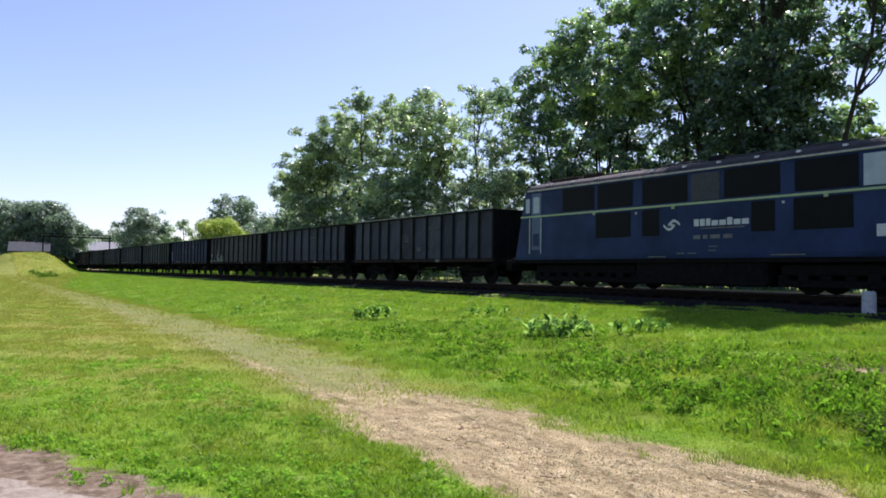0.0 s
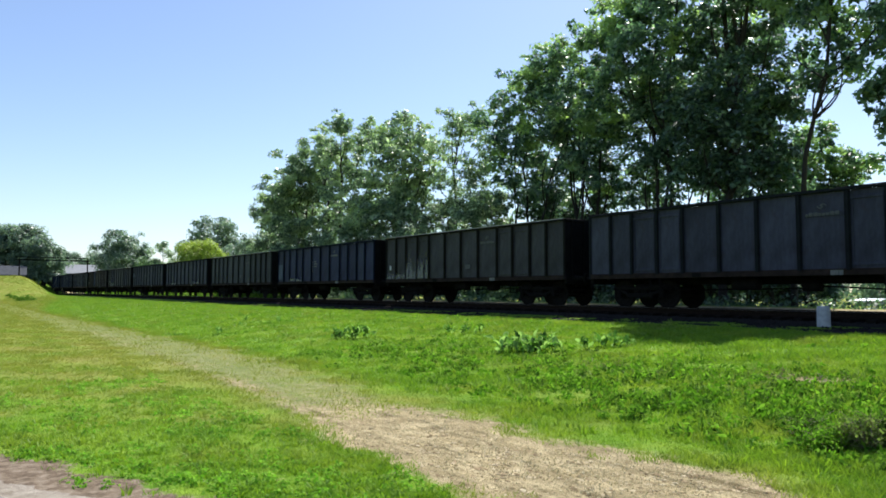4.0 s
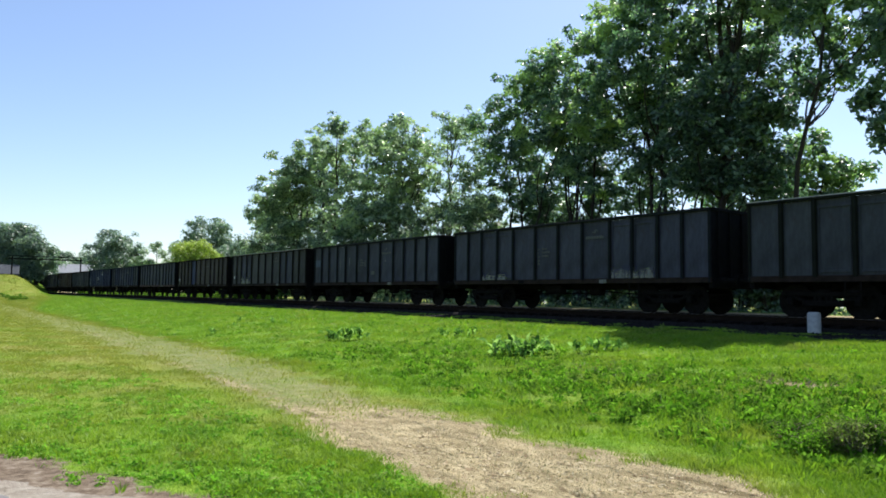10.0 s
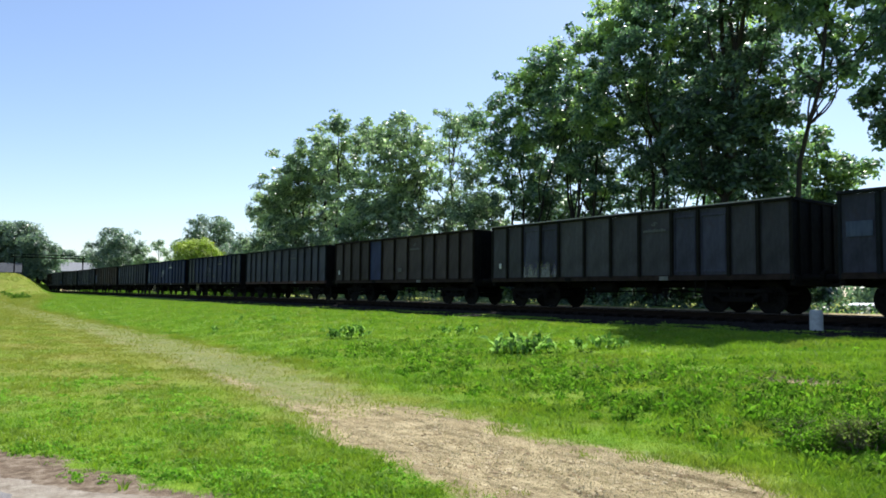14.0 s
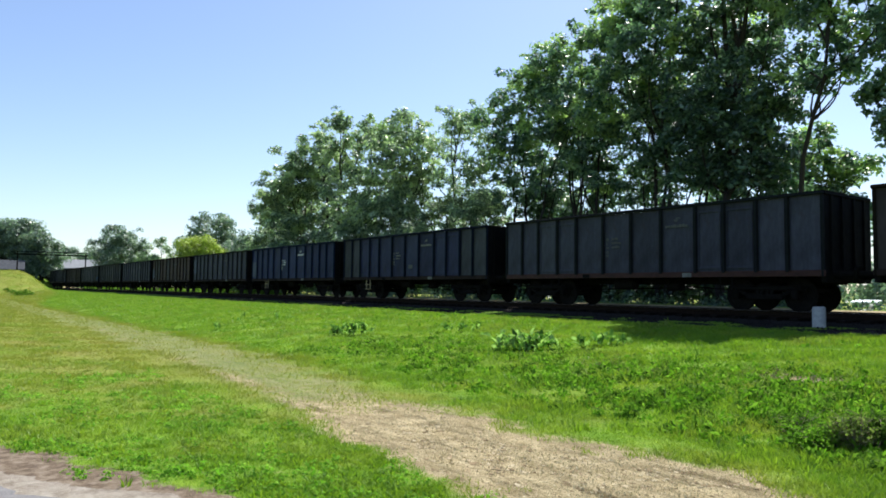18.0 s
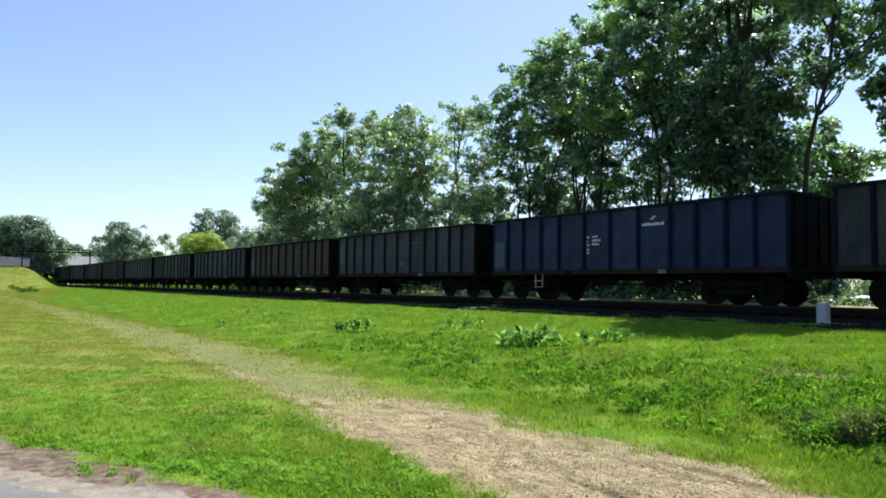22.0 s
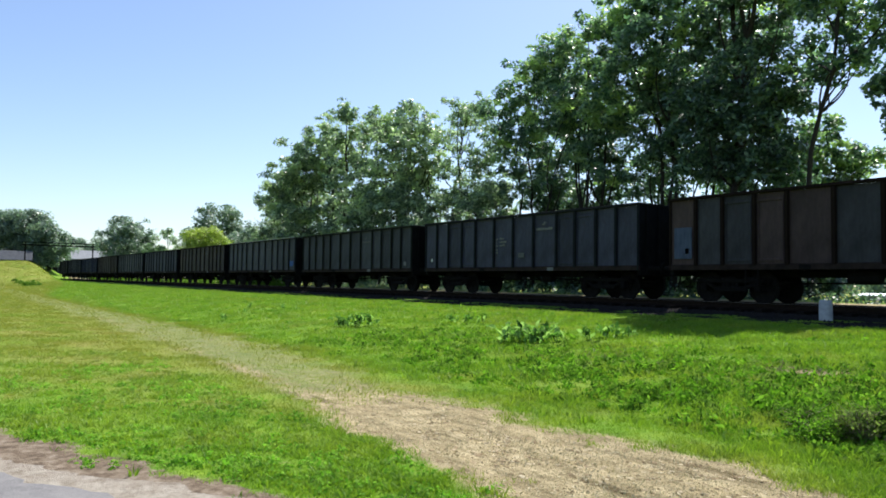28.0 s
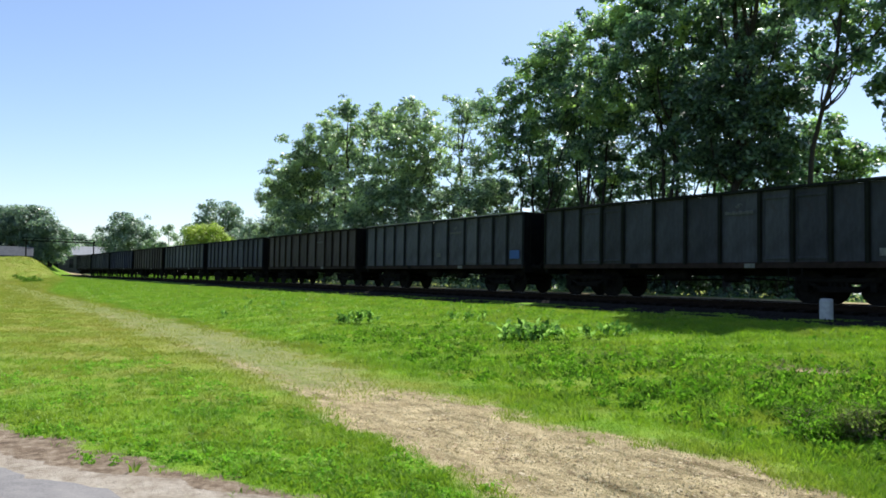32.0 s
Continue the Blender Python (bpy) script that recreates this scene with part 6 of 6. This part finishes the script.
def dry_bush(x, y, h, r, leaf, seed, label, leafy=4):
    """A low dome of fine fanning twigs with small leaves."""
    g = np.random.default_rng(seed)
    bush = thing("dry_bush", (x, y, float(ground_z(x, y)) - 0.03), label, "bush")
    runs, P = [], []
    for k in range(64):
        az, tilt = g.uniform(0, 2 * np.pi), abs(g.normal()) * 0.5
        L = h * g.uniform(0.6, 1.05)
        tip = np.array([math.cos(az) * math.sin(tilt) * r / h * 1.6, math.sin(az) * math.sin(tilt) * r / h * 1.6, math.cos(tilt)]) * L
        run = bend(np.array([math.cos(az), math.sin(az), 0]) * r * 0.25 * g.random(), tip, g, 5, 0.08)
        runs.append((run, np.linspace(0.007, 0.003, 5)))
        for j in range(3):
            a = run[int(g.integers(2, 5))]
            tw = bend(a, a + g.normal(size=3) * np.array([0.09, 0.09, 0.06]) + np.array([0, 0, 0.05]), g, 3, 0.1)
            runs.append((tw, np.linspace(0.004, 0.002, 3)))
            P += [tw[-1] + g.normal(size=3) * 0.025 for _ in range(leafy)]
        P += [run[-1] + g.normal(size=3) * 0.03 for _ in range(leafy)]
    o = new("branchwork", tubes_mesh("branchwork", runs, M_DRY, 4))
    o.parent = bush
    o = new("foliage", leaves_mesh("foliage", np.array(P), 0.034, leaf, g))
    o.parent = bush


dry_bush(-3.42, 7.52, 0.26, 0.11, M_SAGE, 91, "grey-green bush with dry twigs on the bank")
dry_bush(-3.27, 7.60, 0.33, 0.12, M_SAGE, 92, "low bush of dry brown twigs on the bank", 4)
# Dark bush added in place of a dark hollow behind the twigs.
dry_bush(-3.16, 7.86, 0.28, 0.13, M_WEED_DARK, 94, "dark tangled bush standing for a dark hollow on the bank", 10)
dry_bush(-3.98, 7.85, 0.17, 0.11, M_WEED_DARK, 93, "small dark bush with thin twigs on the bank", 7)
dry_bush(-3.56, 7.32, 0.15, 0.13, M_WEED, 95, "small feathery green bush on the bank", 14)

# ---------------------------------------------------------------- marker post by the track
post = thing("marker_post", (-8.90, 18.75, float(ground_z(-8.90, 18.75)) + 0.02), "short white-painted concrete marker post beside the track", "post")
bm = bmesh.new()
lathe(bm, (0, 0, 0), (0, 0, 1), [(0, 0.162), (0.47, 0.158), (0.52, 0.145), (0.535, 0.11)], 18)
part("shaft", bm, M_CONCRETE, post)

# ---------------------------------------------------------------- far things
M_WALL = simple("pale_rendered_wall", (0.06, 0.07, 0.082), (0.10, 0.11, 0.125), 3, 0.9)
M_ROOF = simple("grey_metal_roof", (0.045, 0.05, 0.058), (0.08, 0.085, 0.095), 2, 0.9, spec=0.1)
M_PALEROOF = simple("pale_sheet_roof", (0.16, 0.17, 0.18), (0.26, 0.27, 0.28), 2, 0.85, spec=0.15)


def house(x, y, L, W, H, rise, turn, wall, roof, label, windows=3):
    z = float(ground_z(x, y)) - 0.2
    h = thing("house", (x, y, z), label, "house")
    h.rotation_euler = (0, 0, radians(turn))
    bm = boxes((-L / 2, L / 2, -W / 2, W / 2, 0, H))
    a = [bm.verts.new((sx * L / 2, sy, sz)) for sx in (-1, 1) for sy, sz in ((-W / 2, H), (W / 2, H), (0, H + rise))]
    bm.faces.new(a[:3])
    bm.faces.new(a[3:])
    part("wall", bm, wall, h)
    bm = bmesh.new()
    e = 0.4
    for s in (-1, 1):
        v = [bm.verts.new(p) for p in ((-L / 2 - e, s * (W / 2 + e), H - e * rise * 2 / W), (L / 2 + e, s * (W / 2 + e), H - e * rise * 2 / W), (L / 2 + e, 0, H + rise), (-L / 2 - e, 0, H + rise),
                                       (-L / 2 - e, s * (W / 2 + e), H - e * rise * 2 / W + 0.2), (L / 2 + e, s * (W / 2 + e), H - e * rise * 2 / W + 0.2), (L / 2 + e, 0, H + rise + 0.2), (-L / 2 - e, 0, H + rise + 0.2))]
        for q in ((0, 1, 2, 3), (7, 6, 5, 4), (0, 4, 5, 1), (1, 5, 6, 2), (2, 6, 7, 3), (3, 7, 4, 0)):
            bm.faces.new([v[i] for i in q])
    part("roof", bm, roof, h)
    for k in range(windows):
        wx = -L / 2 + L * (k + 0.5) / windows
        for s in (-1, 1):
            part("window", boxes((wx - 0.5, wx + 0.5, s * W / 2 - 0.04, s * W / 2 + 0.04, H * 0.35, H * 0.8), bevel=0.01), M_GLASS, h)
    return h


house(-176, 13.4, 7, 6, 4.3, 1.8, 84, M_WALL, M_ROOF, "pale house with a grey pitched roof beyond the mound")
house(-205, 29.0, 22, 11, 5.0, 2.2, 62, M_WALL, M_PALEROOF, "long low building with a pale sheet roof", 6)
house(-196, 19.5, 10, 8, 3.0, 2.2, 80, M_WALL, M_ROOF, "small building with a grey roof among trees", 2)
gantry = thing("steel_gantry", (-172, 22, 0.2), "dark steel gantry beam on posts beside the track", "gantry")
for y in (-6.5, 6.5):
    part("post", rod(bmesh.new(), (0, y, -0.8), (0, y, 7.4), 0.14, n=8), M_FRAME, gantry)
part("beam", boxes((-0.2, 0.2, -7.2, 7.2, 6.7, 6.95), (-0.2, 0.2, -7.2, 7.2, 7.35, 7.5)), M_FRAME, gantry)
for k in range(12):
    y = -6.6 + 1.2 * k
    part("brace", rod(bmesh.new(), (0, y, 6.85), (0, y + (0.6 if k % 2 else -0.6), 7.4), 0.05, n=6), M_FRAME, gantry)

# a low shed far off across the field
shed = thing("garden_shed", (-36.4, 88, float(ground_z(-36.4, 88))), "low grey shed with a white sheet roof across the field", "shed")
shed.rotation_euler = (0, 0, radians(10))
M_WHITEROOF = simple("white_sheet_roof", (0.72, 0.74, 0.76), (0.8, 0.81, 0.82), 3, 0.4, 0.0, 0.05, 0.4)
M_SHEDWALL = simple("grey_board_wall", (0.10, 0.11, 0.12), (0.17, 0.18, 0.19), 3, 0.9, stretch=(6, 6, 0.4))
part("wall", boxes((-1.25, 1.25, -1.0, 1.0, 0, 0.62)), M_SHEDWALL, shed)
bm = bmesh.new()
v = [bm.verts.new(p) for p in ((-1.4, -1.15, 0.60), (1.4, -1.15, 0.60), (1.4, 1.15, 0.82), (-1.4, 1.15, 0.82), (-1.4, -1.15, 0.72), (1.4, -1.15, 0.72), (1.4, 1.15, 0.94), (-1.4, 1.15, 0.94))]
for q in ((3, 2, 1, 0), (4, 5, 6, 7), (0, 1, 5, 4), (1, 2, 6, 5), (2, 3, 7, 6), (3, 0, 4, 7)):
    bm.faces.new([v[i] for i in q])
part("roof", bm, M_WHITEROOF, shed, "white sheet roof")
for x in (-0.7, 0.5):
    part("door", boxes((x - 0.3, x + 0.3, -1.03, -0.99, 0.02, 0.52), bevel=0.01), M_ROOF, shed)


# ---------------------------------------------------------------- what moves
def motions():
    steps = [0.0] + [k * 1.0 for k in range(1, 32)] + [32.0]

    def ride(ob, back, gap):
        """Key a vehicle whose bogies stand at back and back + gap behind the coupling point."""
        rows = []
        for t in steps:
            s = train_at(t) - back
            ax, ay, _ = path(s + gap / 2)
            bx, by, _ = path(s - gap / 2)
            rows.append((t, pose((ax + bx) / 2, (ay + by) / 2, 0, 0, 0, math.degrees(math.atan2(ay - by, ax - bx)))))
        walk(ob, rows)

    for k, w in enumerate(WAGONS):
        ride(w, PITCH * k + 7.02 + 0.27, 9.0)
    # wheels roll without slipping: one wheelset of each place is keyed, the others share its action
    turns = [(k * 0.07, math.degrees((train_at(k * 0.07) - train_at(0)) / 0.46)) for k in range(458)]
    keyed = {}
    for ob in [LOCO] + WAGONS:
        for bogie in [c for c in ob.children if c.name.split(".")[0] == "bogie"]:
            for ws in bogie.children:
                spot = (round(ws.location.x, 2), round(ws.location.z, 2))
                if spot not in keyed:
                    walk(ws, [(t, pose(spot[0], 0, spot[1], 0, a, 0)) for t, a in turns])
                    keyed[spot] = ws.animation_data
                else:
                    ws.rotation_mode = "QUATERNION"
                    ws.animation_data_create()
                    ws.animation_data.action = keyed[spot].action
                    ws.animation_data.action_slot = keyed[spot].action_slot
    walk(LOCO, [(t, pose(train_at(t), D, 0)) for t in steps])


motions()
